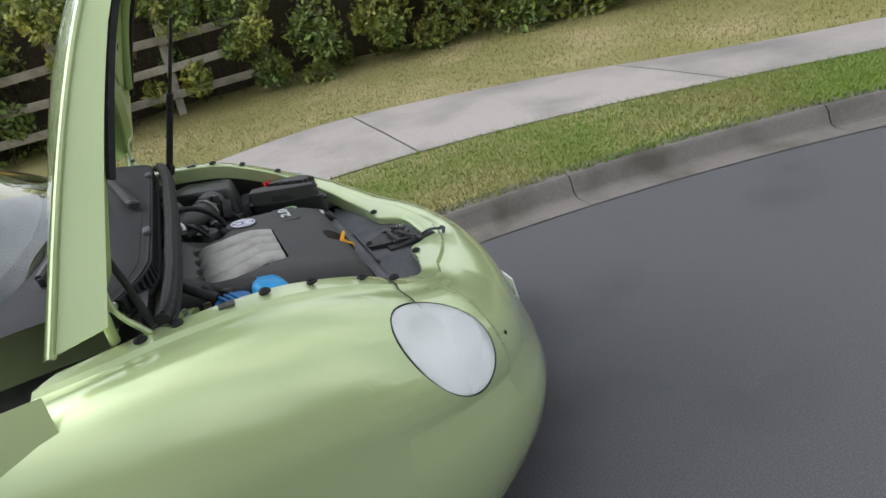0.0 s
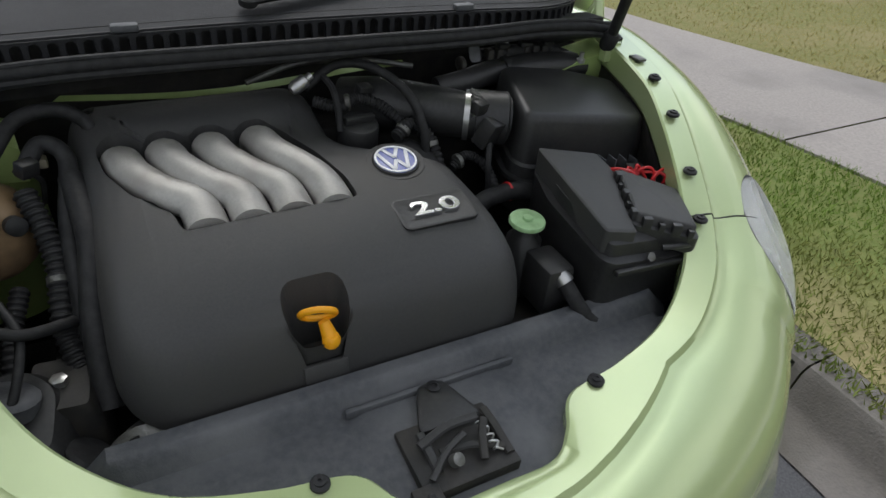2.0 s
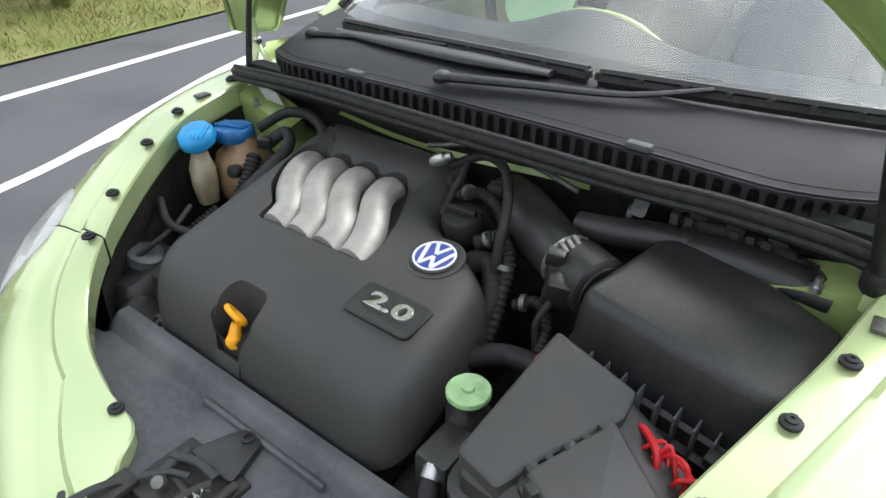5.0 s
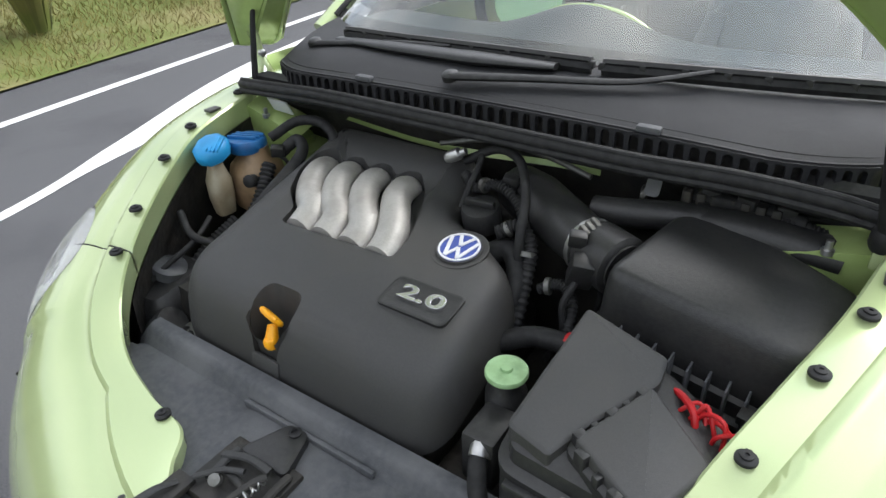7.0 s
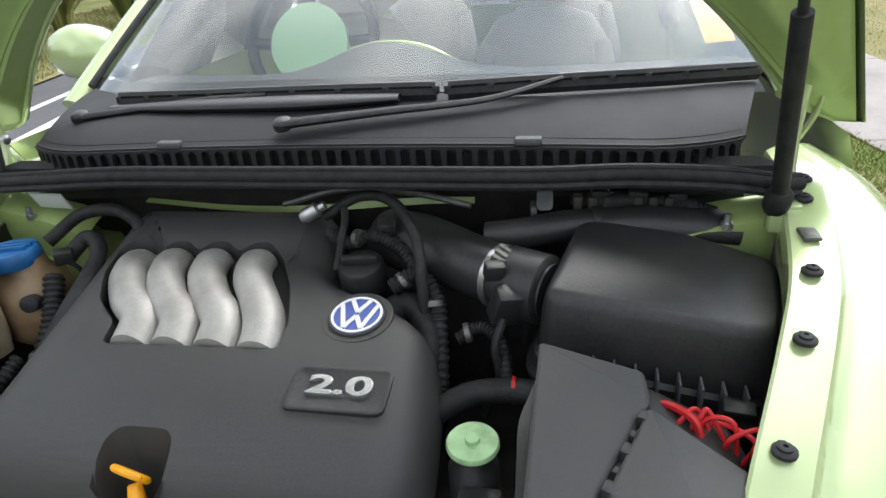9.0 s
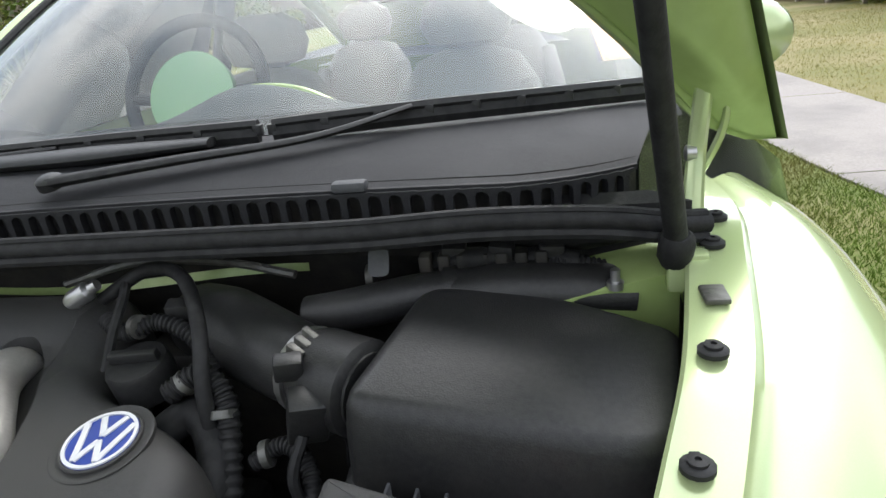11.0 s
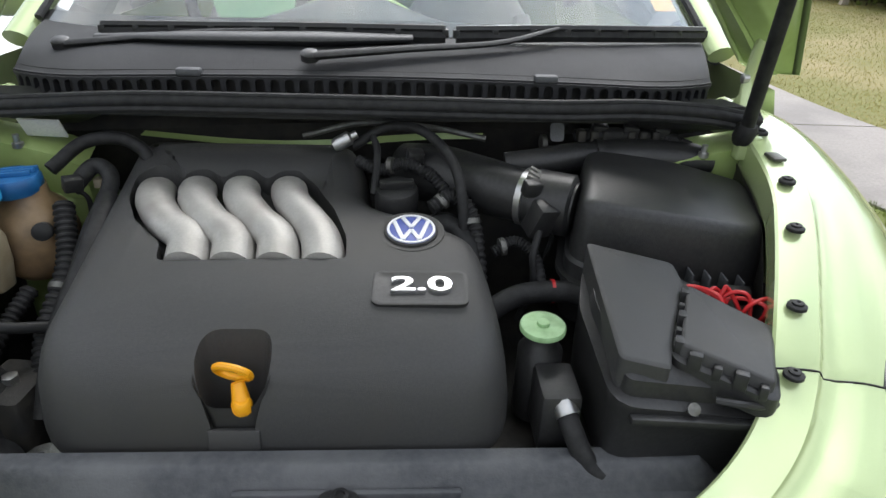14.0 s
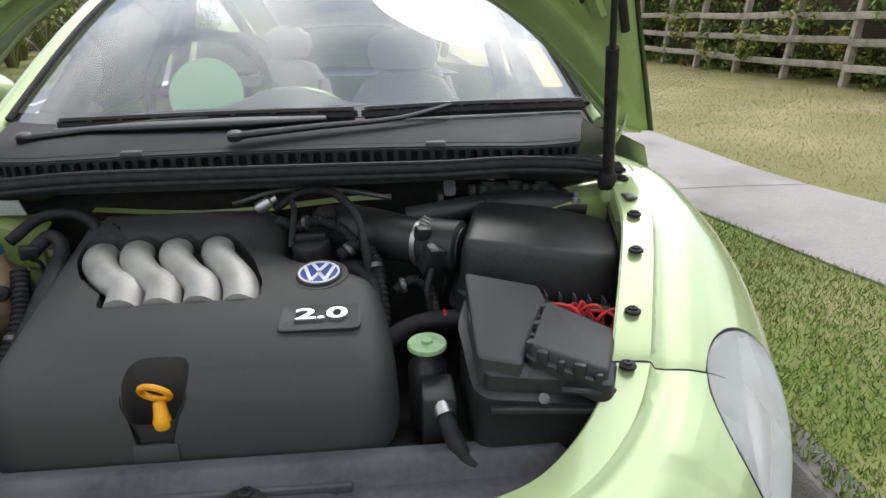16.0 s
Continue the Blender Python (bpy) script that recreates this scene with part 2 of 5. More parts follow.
def tube(keys, radius, sides=10, steps=24, bm=None, ridges=0, depth=0.0, flat=1.0):
    """A hose along a smooth curve; radius may be a number or one for each key."""
    line = spline(keys, steps) if len(keys) > 2 else np.linspace(keys[0], keys[-1], steps)
    r = np.interp(np.linspace(0, 1, steps), np.linspace(0, 1, len(np.atleast_1d(radius))), np.atleast_1d(radius)) if np.ndim(radius) else np.full(steps, radius)
    if ridges:
        r = r * (1 + depth * np.sign(np.sin(np.linspace(0, ridges * 2 * math.pi, steps))))
    tang = np.gradient(line, axis=0)
    tang /= np.linalg.norm(tang, axis=1)[:, None]
    side = np.cross(tang[0], (0, 0, 1) if abs(tang[0][2]) < 0.9 else (1, 0, 0))
    rings = []
    for p, t, rad in zip(line, tang, r):
        side = side - t * (side @ t)
        side /= np.linalg.norm(side)
        upv = np.cross(side, t)
        rings.append([p + rad * (math.cos(a) * side + flat * math.sin(a) * upv) for a in np.linspace(0, 2 * math.pi, sides, endpoint=False)])
    return loft(rings, True, True, bm)


def rounded(points, radius, seg=5):
    """A loop of corners (x, y) with its corners rounded."""
    p, out = np.array(points, float), []
    for i in range(len(p)):
        a, b, c = p[i - 1], p[i], p[(i + 1) % len(p)]
        r = radius[i] if np.ndim(radius) else radius
        u, v = (a - b) / np.linalg.norm(a - b), (c - b) / np.linalg.norm(c - b)
        r = min(r, 0.48 * np.linalg.norm(a - b), 0.48 * np.linalg.norm(c - b))
        for s in np.linspace(0, 1, seg):
            out.append((1 - s) ** 2 * (b + u * r) + 2 * s * (1 - s) * b + s**2 * (b + v * r))
    return np.array(out)


def grown(loop, by):
    """A loop moved outwards (counterclockwise loops)."""
    p = np.array(loop, float)
    t = np.roll(p, -1, 0) - np.roll(p, 1, 0)
    n = np.stack([t[:, 1], -t[:, 0]], 1) / (np.linalg.norm(t, axis=1)[:, None] + 1e-9)
    return p + by * n


def moulding(corners, radius, layers, zfun, seg=5):
    """A body moulded over an outline: layers of (outward, down) from the top, zfun(x, y) the top's height."""
    loop = rounded(corners, radius, seg)
    rings = []
    for outward, down in layers:
        q = grown(loop, outward)
        rings.append([(x, y, zfun(x, y) - down) for x, y in q])
    return loft(rings, True, True)


def box(x0, x1, y0, y1, z0, z1, bevel=0.004, bm=None):
    b = bmesh.new()
    bmesh.ops.create_cube(b, size=1.0)
    bmesh.ops.transform(b, matrix=Matrix.Translation(((x0 + x1) / 2, (y0 + y1) / 2, (z0 + z1) / 2)) @ Matrix.Diagonal((x1 - x0, y1 - y0, z1 - z0, 1)), verts=b.verts)
    if bevel:
        bmesh.ops.bevel(b, geom=list(b.edges), offset=bevel, segments=2, affect="EDGES", profile=0.5)
    if bm is None:
        return b
    me = bpy.data.meshes.new("joined")
    b.to_mesh(me)
    b.free()
    bm.from_mesh(me)
    bpy.data.meshes.remove(me)
    return bm


def lathe(profile, at, axis=(0, 0, 1), sides=24, bm=None):
    """A turned body: profile of (radius, height) along the axis."""
    turn = Vector((0, 0, 1)).rotation_difference(Vector(axis)).to_matrix()
    rings = []
    for r, h in profile:
        rings.append([Vector(at) + turn @ Vector((r * math.cos(a), r * math.sin(a), h)) for a in np.linspace(0, 2 * math.pi, sides, endpoint=False)])
    return loft(rings, True, True, bm)


def moved(bm, m):
    bmesh.ops.transform(bm, matrix=m, verts=bm.verts)
    return bm


def carve(ob, cutter):
    """Cut a body out of an object, for good."""
    me = bpy.data.meshes.new("cutter")
    bmesh.ops.recalc_face_normals(cutter, faces=cutter.faces)
    cutter.to_mesh(me)
    cutter.free()
    tool = new("cutter", me)
    mod = ob.modifiers.new("cut", "BOOLEAN")
    mod.object, mod.operation, mod.solver, mod.use_self = tool, "DIFFERENCE", "EXACT", True
    done = bpy.data.meshes.new_from_object(ob.evaluated_get(bpy.context.evaluated_depsgraph_get()))
    ob.modifiers.remove(mod)
    ob.data = done
    bpy.data.objects.remove(tool)
    return ob


def lettering(text, size, depth, m, mat, parent, label=""):
    cu = bpy.data.curves.new("lettering", "FONT")
    cu.body, cu.size, cu.extrude, cu.align_x, cu.align_y = text, size, depth, "CENTER", "CENTER"
    cu.bevel_depth, cu.offset = 0.0007, 0.0008
    tmp = new("lettering", cu)
    me = bpy.data.meshes.new_from_object(tmp.evaluated_get(bpy.context.evaluated_depsgraph_get()))
    bpy.data.objects.remove(tmp)
    me.transform(m)
    me.materials.clear()
    me.materials.append(mat)
    ob = new("lettering", me)
    ob.parent = parent
    return tagged(ob, label) if label else ob


# ---------------------------------------------------------------- ground
def kerb_x(y):
    return 1.22 - (0.062 * y * y if y < 0 else 0.012 * y)


NEAR = spline([(-8, -1.2), (-4, 1.15), (-2.4, 2.0), (-1.1, 2.45), (0, 2.58), (1, 2.46), (2, 2.2), (3.3, 1.92), (5, 1.75), (9, 1.5), (15, 1.2)], 120)
FAR = spline([(-8, -0.1), (-4.5, 1.85), (-2.6, 3.4), (-1.1, 4.25), (0, 4.3), (1, 4.0), (2, 3.5), (3.3, 3.02), (5, 2.85), (9, 2.6), (15, 2.3)], 120)


def path_near(y):
    return float(np.interp(y, NEAR[:, 0], NEAR[:, 1]))


def path_far(y):
    return float(np.interp(y, FAR[:, 0], FAR[:, 1]))


def fence_x(y):
    return 7.4 - (0.085 * y * y if y < 0 else 0.10 * y)


def verge_z(x, y):
    """The height of the ground past the kerb."""
    return 0.14 + 0.02 * max(0.0, x - path_far(y))


def far_x(y):
    return -4.75 - 0.16 * y if y > 0 else -4.75 + 0.09 * y


YS = np.r_[-60, -30, -18, -12, np.linspace(-8, 12, 41), 16, 24, 40, 80]


def clampy(y):
    return max(-8.0, min(14.0, y))


def strip(edges, mat, name, label, category):
    rows = [[(fx(clampy(y)), y, z if not callable(z) else z(fx(clampy(y)), clampy(y))) for fx, z in edges] for y in YS]
    return tagged(finish(name, loft(rows), mat), label, category, "", "structure")


ground = tagged(finish("ground", loft([[(-400, -400, -0.06), (400, -400, -0.06)], [(-400, 400, -0.06), (400, 400, -0.06)]]), SOIL), "wide grassy land reaching to the horizon", "ground", "", "structure")
road = strip([(lambda y: far_x(y) - 0.05, -0.02), (lambda y: far_x(y), 0.0), (lambda y: (far_x(y) + kerb_x(y)) / 2, 0.0), (lambda y: kerb_x(y) - 0.32, 0.0), (lambda y: kerb_x(y) - 0.06, -0.012), (lambda y: kerb_x(y) + 0.05, -0.012)],
             ASPHALT, "road", "worn dark grey asphalt road with damp patches", "road")
verge_near = strip([(lambda y: kerb_x(y) + 0.14, 0.10), (lambda y: kerb_x(y) + 0.15, 0.135), (lambda y: path_near(y) - 0.02, 0.14), (lambda y: path_near(y) + 0.04, 0.10)], SOIL, "grass_verge_near", "short green grass strip between kerb and footpath", "verge")
verge_far = strip([(lambda y: path_far(y) - 0.04, 0.10), (lambda y: path_far(y) + 0.02, 0.14), (lambda y: (path_far(y) + fence_x(y)) / 2, verge_z), (lambda y: fence_x(y) + 1.0, verge_z), (lambda y: fence_x(y) + 40, 0.4)], SOIL_DRY, "grass_verge_far", "dry patchy grass bank between footpath and fence", "verge")
verge_across = strip([(lambda y: far_x(y) - 60, 0.6), (lambda y: far_x(y) - 2.5, 0.25), (lambda y: far_x(y) - 0.5, 0.06), (lambda y: far_x(y) + 0.03, 0.02)], SOIL, "grass_verge_across", "rough grass edge on the far side of the road", "verge")

# road markings
edge_line = tagged(finish("edge_line", loft([[(far_x(y) + 0.75 - 0.05, y, 0.004), (far_x(y) + 0.75 + 0.05, y, 0.004)] for y in np.linspace(-8, 40, 60)]), ROADPAINT), "thin worn white edge line painted on the road", "road marking", "", "structure")
wr = spline([(-2.35, -1.2), (-2.72, 0.45), (-2.95, 1.2), (-3.2, 2.55), (-3.3, 4.6), (-3.5, 8.0), (-4.4, 14.0)], 40)
wl_ = spline([(-2.42, -1.2), (-2.83, 0.55), (-3.2, 1.4), (-3.85, 2.9), (-4.35, 5.2), (-4.9, 8.0), (-5.9, 14.0)], 40)
wedge_line = tagged(finish("painted_wedge", loft([[(a[0], a[1], 0.004), (b[0], b[1], 0.004)] for a, b in zip(wl_, wr)]), ROADPAINT), "broad white painted wedge widening along the road", "road marking", "", "structure")

# ---------------------------------------------------------------- car
car = thing("car", "light green metallic rounded hatchback parked with its hood raised", "car")

RIM = [(0.0, -0.236, 0.668), (0.085, -0.234, 0.668), (0.125, -0.205, 0.674), (0.165, -0.158, 0.682), (0.26, -0.143, 0.69), (0.37, -0.112, 0.704), (0.45, -0.062, 0.743),
       (0.502, 0.0, 0.788), (0.536, 0.078, 0.842), (0.580, 0.19, 0.898), (0.612, 0.285, 0.930), (0.642, 0.43, 0.951), (0.665, 0.54, 0.958), (0.675, 0.66, 0.955)]
OUT = [(0.0, -0.425, 0.46), (0.12, -0.42, 0.46), (0.24, -0.405, 0.46), (0.36, -0.375, 0.465), (0.48, -0.33, 0.475), (0.585, -0.27, 0.49), (0.69, -0.175, 0.52),
       (0.778, -0.05, 0.56), (0.835, 0.07, 0.60), (0.868, 0.2, 0.63), (0.886, 0.32, 0.65), (0.895, 0.46, 0.66), (0.89, 0.6, 0.66), (0.86, 0.82, 0.65)]
COUNT = 90
rim, outl = spline(RIM, COUNT), spline(OUT, COUNT)


def shell_rows():
    """Sections of the front skin from the opening's edge outwards and down, along the right half."""
    rows = []
    for i, (a, d) in enumerate(zip(rim, outl)):
        way = np.array([d[0] - a[0], d[1] - a[1], 0.0])
        reach = np.linalg.norm(way)
        way /= reach
        s = i / (COUNT - 1)
        ledge = 0.062
        if a[0] < 0.27:
            ledge = 0.03
            while ledge < 0.15 and a[1] + way[1] * ledge > -0.288 + 1.0 * (a[0] + way[0] * ledge) ** 2:
                ledge += 0.001
        row = [a + (0, 0, -0.05), a + (0, 0, -0.004), a + way * 0.004]
        row += [a + way * ledge * 0.5 + (0, 0, 0.002), a + way * (ledge - 0.004) + (0, 0, 0.001), a + way * (ledge + 0.004) + (0, 0, -0.009), a + way * (ledge + 0.014) + (0, 0, -0.0105)]
        c = a + way * (ledge + 0.03) + (0, 0, -0.0095 - 0.003 * (1 - s))
        row.append(a + way * (ledge + 0.02) + (0, 0, -0.0105 - 0.002 * (1 - s)))
        row.append(c)
        run, fall = np.linalg.norm((d - c)[:2]), c[2] - d[2]
        for k in range(1, 13):
            th = k / 12 * math.pi / 2
            bulge = 0.012 * math.sin(2 * th) * (1 if s > 0.45 else 0.3)
            row.append(c + way * (run * math.sin(th) ** 1.08 + bulge) + np.array((0, 0, -fall * (1 - math.cos(th) ** 1.1) + bulge * 0.6)))
        foot = 0.20 + 0.05 * s
        for k in range(1, 5):
            row.append(d + way * (0.085 * math.sin(k / 4 * 2.4) * (1 - s)  - 0.05 * (k / 4) ** 2) + (0, 0, -(d[2] - foot) * k / 4))
        rows.append(row)
    return rows


ROWS_R = shell_rows()
split = int(np.argmin(np.abs(rim[:, 1] - 0.012) + (rim[:, 0] < 0.3)))


def mirrored(rows):
    return [[np.array((-p[0], p[1], p[2])) for p in row] for row in rows]


bumper = part("bumper", loft([r for r in mirrored(ROWS_R[1:split + 1])[::-1]] + ROWS_R[:split + 1]), PAINT, car, "light green painted front bumper and nose panel")
fender_r = part("fender", loft([[p + (0, 0.003, 0) if j < 12 and i == 0 else p for j, p in enumerate(r)] for i, r in enumerate(ROWS_R[split:])]), PAINT, car)
fender_l = part("fender", loft(mirrored([[p + (0, 0.003, 0) if j < 12 and i == 0 else p for j, p in enumerate(r)] for i, r in enumerate(ROWS_R[split:])])), PAINT, car)
for sgn in (1, -1):
    row = ROWS_R[split]
    gap = [np.array((sgn * p[0], p[1] + 0.0015, p[2] + 0.001)) for p in row[1:12]]
    part("panel_gap", tube(gap, 0.0011, 6, 40), GRIME_AND_SHADE, bumper, "dark shut line")

# fixing screws along the opening
SCREWS = [(0.208, -0.160), (0.530, -0.004), (0.562, 0.073), (0.604, 0.184), (0.635, 0.281), (0.672, 0.45), (0.690, 0.515)]


def rim_height(x, y):
    k = int(np.argmin((rim[:, 0] - x) ** 2 + (rim[:, 1] - y) ** 2))
    return rim[k][2] + 0.003


def screw(x, y, z):
    b = lathe([(0.0125, -0.002), (0.0125, 0.002), (0.0105, 0.0035), (0.0075, 0.004), (0.0075, 0.0065), (0.0055, 0.0072), (0.0025, 0.0072), (0.0025, 0.005)], (0, 0, 0), sides=14)
    box(-0.004, 0.004, 0.005, 0.012, 0.0, 0.004, 0.001, b)
    return moved(b, Matrix.Translation((x, y, z)))


for x, y in SCREWS:
    for sgn in (1, -1):
        part("screw", screw(sgn * x, y, rim_height(x, y)), RUBBER, bumper if y < 0 else (fender_r if sgn > 0 else fender_l), "black plastic screw clip")
for sgn in (1, -1):
    z = rim_height(0.652, 0.357)
    part("clip", box(sgn * 0.653 - 0.011, sgn * 0.653 + 0.011, 0.341, 0.373, z - 0.002, z + 0.004, 0.002), CAST, fender_r if sgn > 0 else fender_l, "flat metal clip")


# headlamps
dense = np.array([np.array(p) for row in ROWS_R for p in row[3:]])


def headlamp(sgn):
    flip = np.array((sgn, 1.0, 1.0))
    nrm, top = np.array((0.60, -0.52, 0.61)), np.array((0.10, 0.60, 0.79))
    goal = np.array((0.730, -0.030, 0.698))
    nrm /= np.linalg.norm(nrm)
    top = top - nrm * top.dot(nrm)
    top /= np.linalg.norm(top)
    side = np.cross(nrm, top)
    rel = dense - goal
    u, v, h = rel @ top, rel @ side, rel @ nrm
    near = (np.abs(u) < 0.2) & (np.abs(v) < 0.145) & (h > -0.15)

    def terms(u, v):
        return np.stack([u**i * v**j for i in range(5) for j in range(5 - i)], -1)

    fit_h = np.linalg.lstsq(terms(u[near], v[near]), h[near], rcond=None)[0]

    def oval(k, off):
        ang = np.linspace(0, 2 * math.pi, 48, endpoint=False)
        uu, vv = 0.148 * k * np.cos(ang), 0.104 * k * np.sin(ang)
        hh = terms(uu, vv) @ fit_h + off
        return [Vector((goal + top * a + side * b + nrm * c) * flip) for a, b, c in zip(uu, vv, hh)]

    def spot(a, b, c):
        return Vector((goal + top * a + side * b + nrm * c) * flip)

    for panel in (bumper, fender_r if sgn > 0 else fender_l):
        cut = bmesh.new()
        cut.from_mesh(panel.data)
        mid, axis = spot(0, 0, 0), Vector(nrm * flip)
        ring = oval(1.022, 0.0)
        for p, q in zip(ring, ring[1:] + ring[:1]):
            flat = axis.cross(q - p).normalized()
            near_f = [f for f in cut.faces if (f.calc_center_median() - mid).length < 0.24]
            geo = list({v for f in near_f for v in f.verts}) + list({e for f in near_f for e in f.edges}) + near_f
            bmesh.ops.bisect_plane(cut, geom=geo, dist=1e-5, plane_co=p, plane_no=flat)
        gone = []
        for f in cut.faces:
            c = f.calc_center_median() - mid
            a, b, d = c.dot(Vector(top * flip)) / (0.148 * 1.022), c.dot(Vector(side * flip)) / (0.104 * 1.022), c.dot(axis)
            if a * a + b * b < 1.0 and abs(d) < 0.15:
                gone.append(f)
        bmesh.ops.delete(cut, geom=gone, context="FACES")
        cut.to_mesh(panel.data)
        cut.free()
    lamp = part("headlight", loft([oval(1.05, -0.03), oval(1.03, -0.004), oval(1.018, 0.0005), oval(1.0, 0.0005), oval(0.985, -0.004), oval(0.97, -0.03)], True), RUBBER, car, "oval headlight with a clear lens over a silver bowl")
    part("reflector", loft([oval(0.985, -0.006), oval(0.93, -0.014), oval(0.85, -0.035), oval(0.6, -0.062), oval(0.3, -0.075), oval(0.02, -0.08)], True, True), LAMP_SILVER, lamp, "bright silver reflector")
    out = Vector(nrm * flip)
    part("bulb", lathe([(0.026, -0.03), (0.028, 0.0), (0.022, 0.012), (0.012, 0.014), (0.010, 0.034), (0.001, 0.036)], spot(0.07, 0.0, -0.055), out, 18), STEEL, lamp)
    part("bulb_shield", lathe([(0.046, -0.02), (0.046, 0.004), (0.040, 0.006), (0.036, -0.004), (0.001, -0.008)], spot(-0.045, 0.0, -0.052), out, 24), STEEL, lamp)
    part("divider", tube([spot(0.015, -0.078, -0.02), spot(0.012, -0.03, -0.055), spot(0.010, 0.03, -0.055), spot(0.015, 0.078, -0.02)], 0.004, 8, 20), STEEL, lamp)
    part("lens", loft([oval(0.995, -0.003), oval(0.975, 0.003)] + [oval(k, 0.003 + 0.012 * (1 - k * k)) for k in (0.9, 0.75, 0.5, 0.25, 0.02)], True, True), LENS, lamp, "hazed clear plastic lens").visible_shadow = False
    return lamp


headlamp(1)
headlamp(-1)

# number plate with its characters as bars
plate = tagged(part("number_plate", moved(box(-0.18, 0.18, -0.004, 0.004, -0.062, 0.062, 0.003), pose(0.0, -0.462, 0.385, -6)), WHITE), "white number plate with dark characters", "number plate")
for k in range(6):
    part("plate_bar", moved(box(-0.018, 0.018, -0.0065, -0.0045, -0.038, 0.038, 0.001), pose(-0.13 + 0.052 * k, -0.462, 0.385, -6)), PLASTIC, plate)

# hood release handle on the nose
handle = part("release_handle", tube([(-0.090, -0.222, 0.678), (-0.098, -0.250, 0.686), (-0.110, -0.284, 0.680)], [0.005, 0.006, 0.008], 8, 12, flat=0.5), PLASTIC, car, "black hood release tongue")
part("grip", tube([(-0.136, -0.280, 0.676), (-0.112, -0.291, 0.680), (-0.086, -0.293, 0.676)], [0.005, 0.007, 0.005], 8, 10, flat=0.6), PLASTIC, handle)
part("slot", box(-0.110, -0.074, -0.262, -0.205, 0.664, 0.6755, 0.002), GRIME_AND_SHADE, handle)

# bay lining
# near-black walls carry the deep shade of the bay in their colour
bay = part("engine_bay_liner", loft([[(x * k, y0 + (y1 - y0) * t, z) for x, t in ((-1, 0), (1, 0), (1, 1), (-1, 1))] for k, y0, y1, z in ((0.64, -0.21, 0.75, 0.60), (0.60, -0.21, 0.75, 0.42), (0.56, -0.2, 0.74, 0.28))], True, False), GRIME_AND_SHADE, car, "near black engine bay walls with deep shade in their colour")
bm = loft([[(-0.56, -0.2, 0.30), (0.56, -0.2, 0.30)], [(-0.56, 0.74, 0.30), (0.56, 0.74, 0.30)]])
part("undertray", bm, GRIME_AND_SHADE, car, "black undertray below the engine")
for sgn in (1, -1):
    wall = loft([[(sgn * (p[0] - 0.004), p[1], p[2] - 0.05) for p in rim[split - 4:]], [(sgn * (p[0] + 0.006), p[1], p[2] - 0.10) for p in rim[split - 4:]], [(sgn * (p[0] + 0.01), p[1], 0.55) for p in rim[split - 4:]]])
    # body metal coloured near black for the shade below the raised hood
    part("inner_wing", wall, GRIME_AND_SHADE, car)
    # tower and gusset carry the shade of the hood in their darkened green
    tower = part("strut_tower", lathe([(0.095, -0.25), (0.092, -0.03), (0.078, 0.0), (0.05, 0.006), (0.045, 0.02), (0.02, 0.022)], (sgn * 0.560, 0.50, 0.835), sides=28), PAINT_SHADED, car, "light green welded strut tower")
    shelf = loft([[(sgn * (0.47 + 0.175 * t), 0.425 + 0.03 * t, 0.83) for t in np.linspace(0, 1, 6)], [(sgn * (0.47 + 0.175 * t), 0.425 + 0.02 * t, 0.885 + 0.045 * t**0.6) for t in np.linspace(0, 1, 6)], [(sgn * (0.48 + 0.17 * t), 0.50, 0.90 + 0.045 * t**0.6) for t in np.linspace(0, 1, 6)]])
    part("tower_gusset", shelf, PAINT_SHADED, tower)
    part("stud", lathe([(0.009, 0), (0.009, 0.008), (0.005, 0.009), (0.005, 0.022), (0.001, 0.022)], (sgn * 0.575, 0.44, 0.915), sides=10), STEEL, tower)
# firewall colour is near black to hold the shade under the cowl
firewall = part("firewall", loft([[(x, 0.56, 0.40) for x in np.linspace(-0.62, 0.62, 16)], [(x, 0.565, 0.80) for x in np.linspace(-0.62, 0.62, 16)], [(x, 0.535, 0.925 + 0.012 * math.cos(x * 5)) for x in np.linspace(-0.62, 0.62, 16)], [(x, 0.56, 0.955) for x in np.linspace(-0.62, 0.62, 16)]]), GRIME_AND_SHADE, car, "firewall coloured near black for the shade under the cowl")
# lip is the body green with the shade put into its colour
part("firewall_lip", loft([[(x, 0.530 + 0.02 * abs(x), 0.900 + 0.010 * math.sin(x * 9)) for x in np.linspace(-0.42, 0.20, 20)], [(x, 0.536, 0.911 + 0.010 * math.sin(x * 9)) for x in np.linspace(-0.42, 0.20, 20)]]), PAINT_SHADED, firewall, "light green folded metal lip")
# two added near-black boxes fill open gaps and stand in for deep shade
part("plenum_filler", box(-0.02, 0.60, 0.44, 0.55, 0.50, 0.845, 0.02), GRIME_AND_SHADE, firewall)
part("gearbox_shadow_box", box(0.16, 0.56, 0.02, 0.45, 0.32, 0.62, 0.03), GRIME_AND_SHADE, firewall)

# engine block under the cover
engine = part("engine_block", box(-0.36, 0.16, 0.02, 0.40, 0.34, 0.70, 0.02), GRIME_AND_SHADE, car, "oily dark engine block")
alternator = tagged(part("alternator", lathe([(0.03, -0.03), (0.062, -0.025), (0.066, 0.0), (0.066, 0.05), (0.05, 0.062), (0.02, 0.065)], (-0.37, 0.03, 0.585), (-0.3, -0.75, 0.55), 24), CAST), "dull cast alloy alternator with vent slots", "alternator")
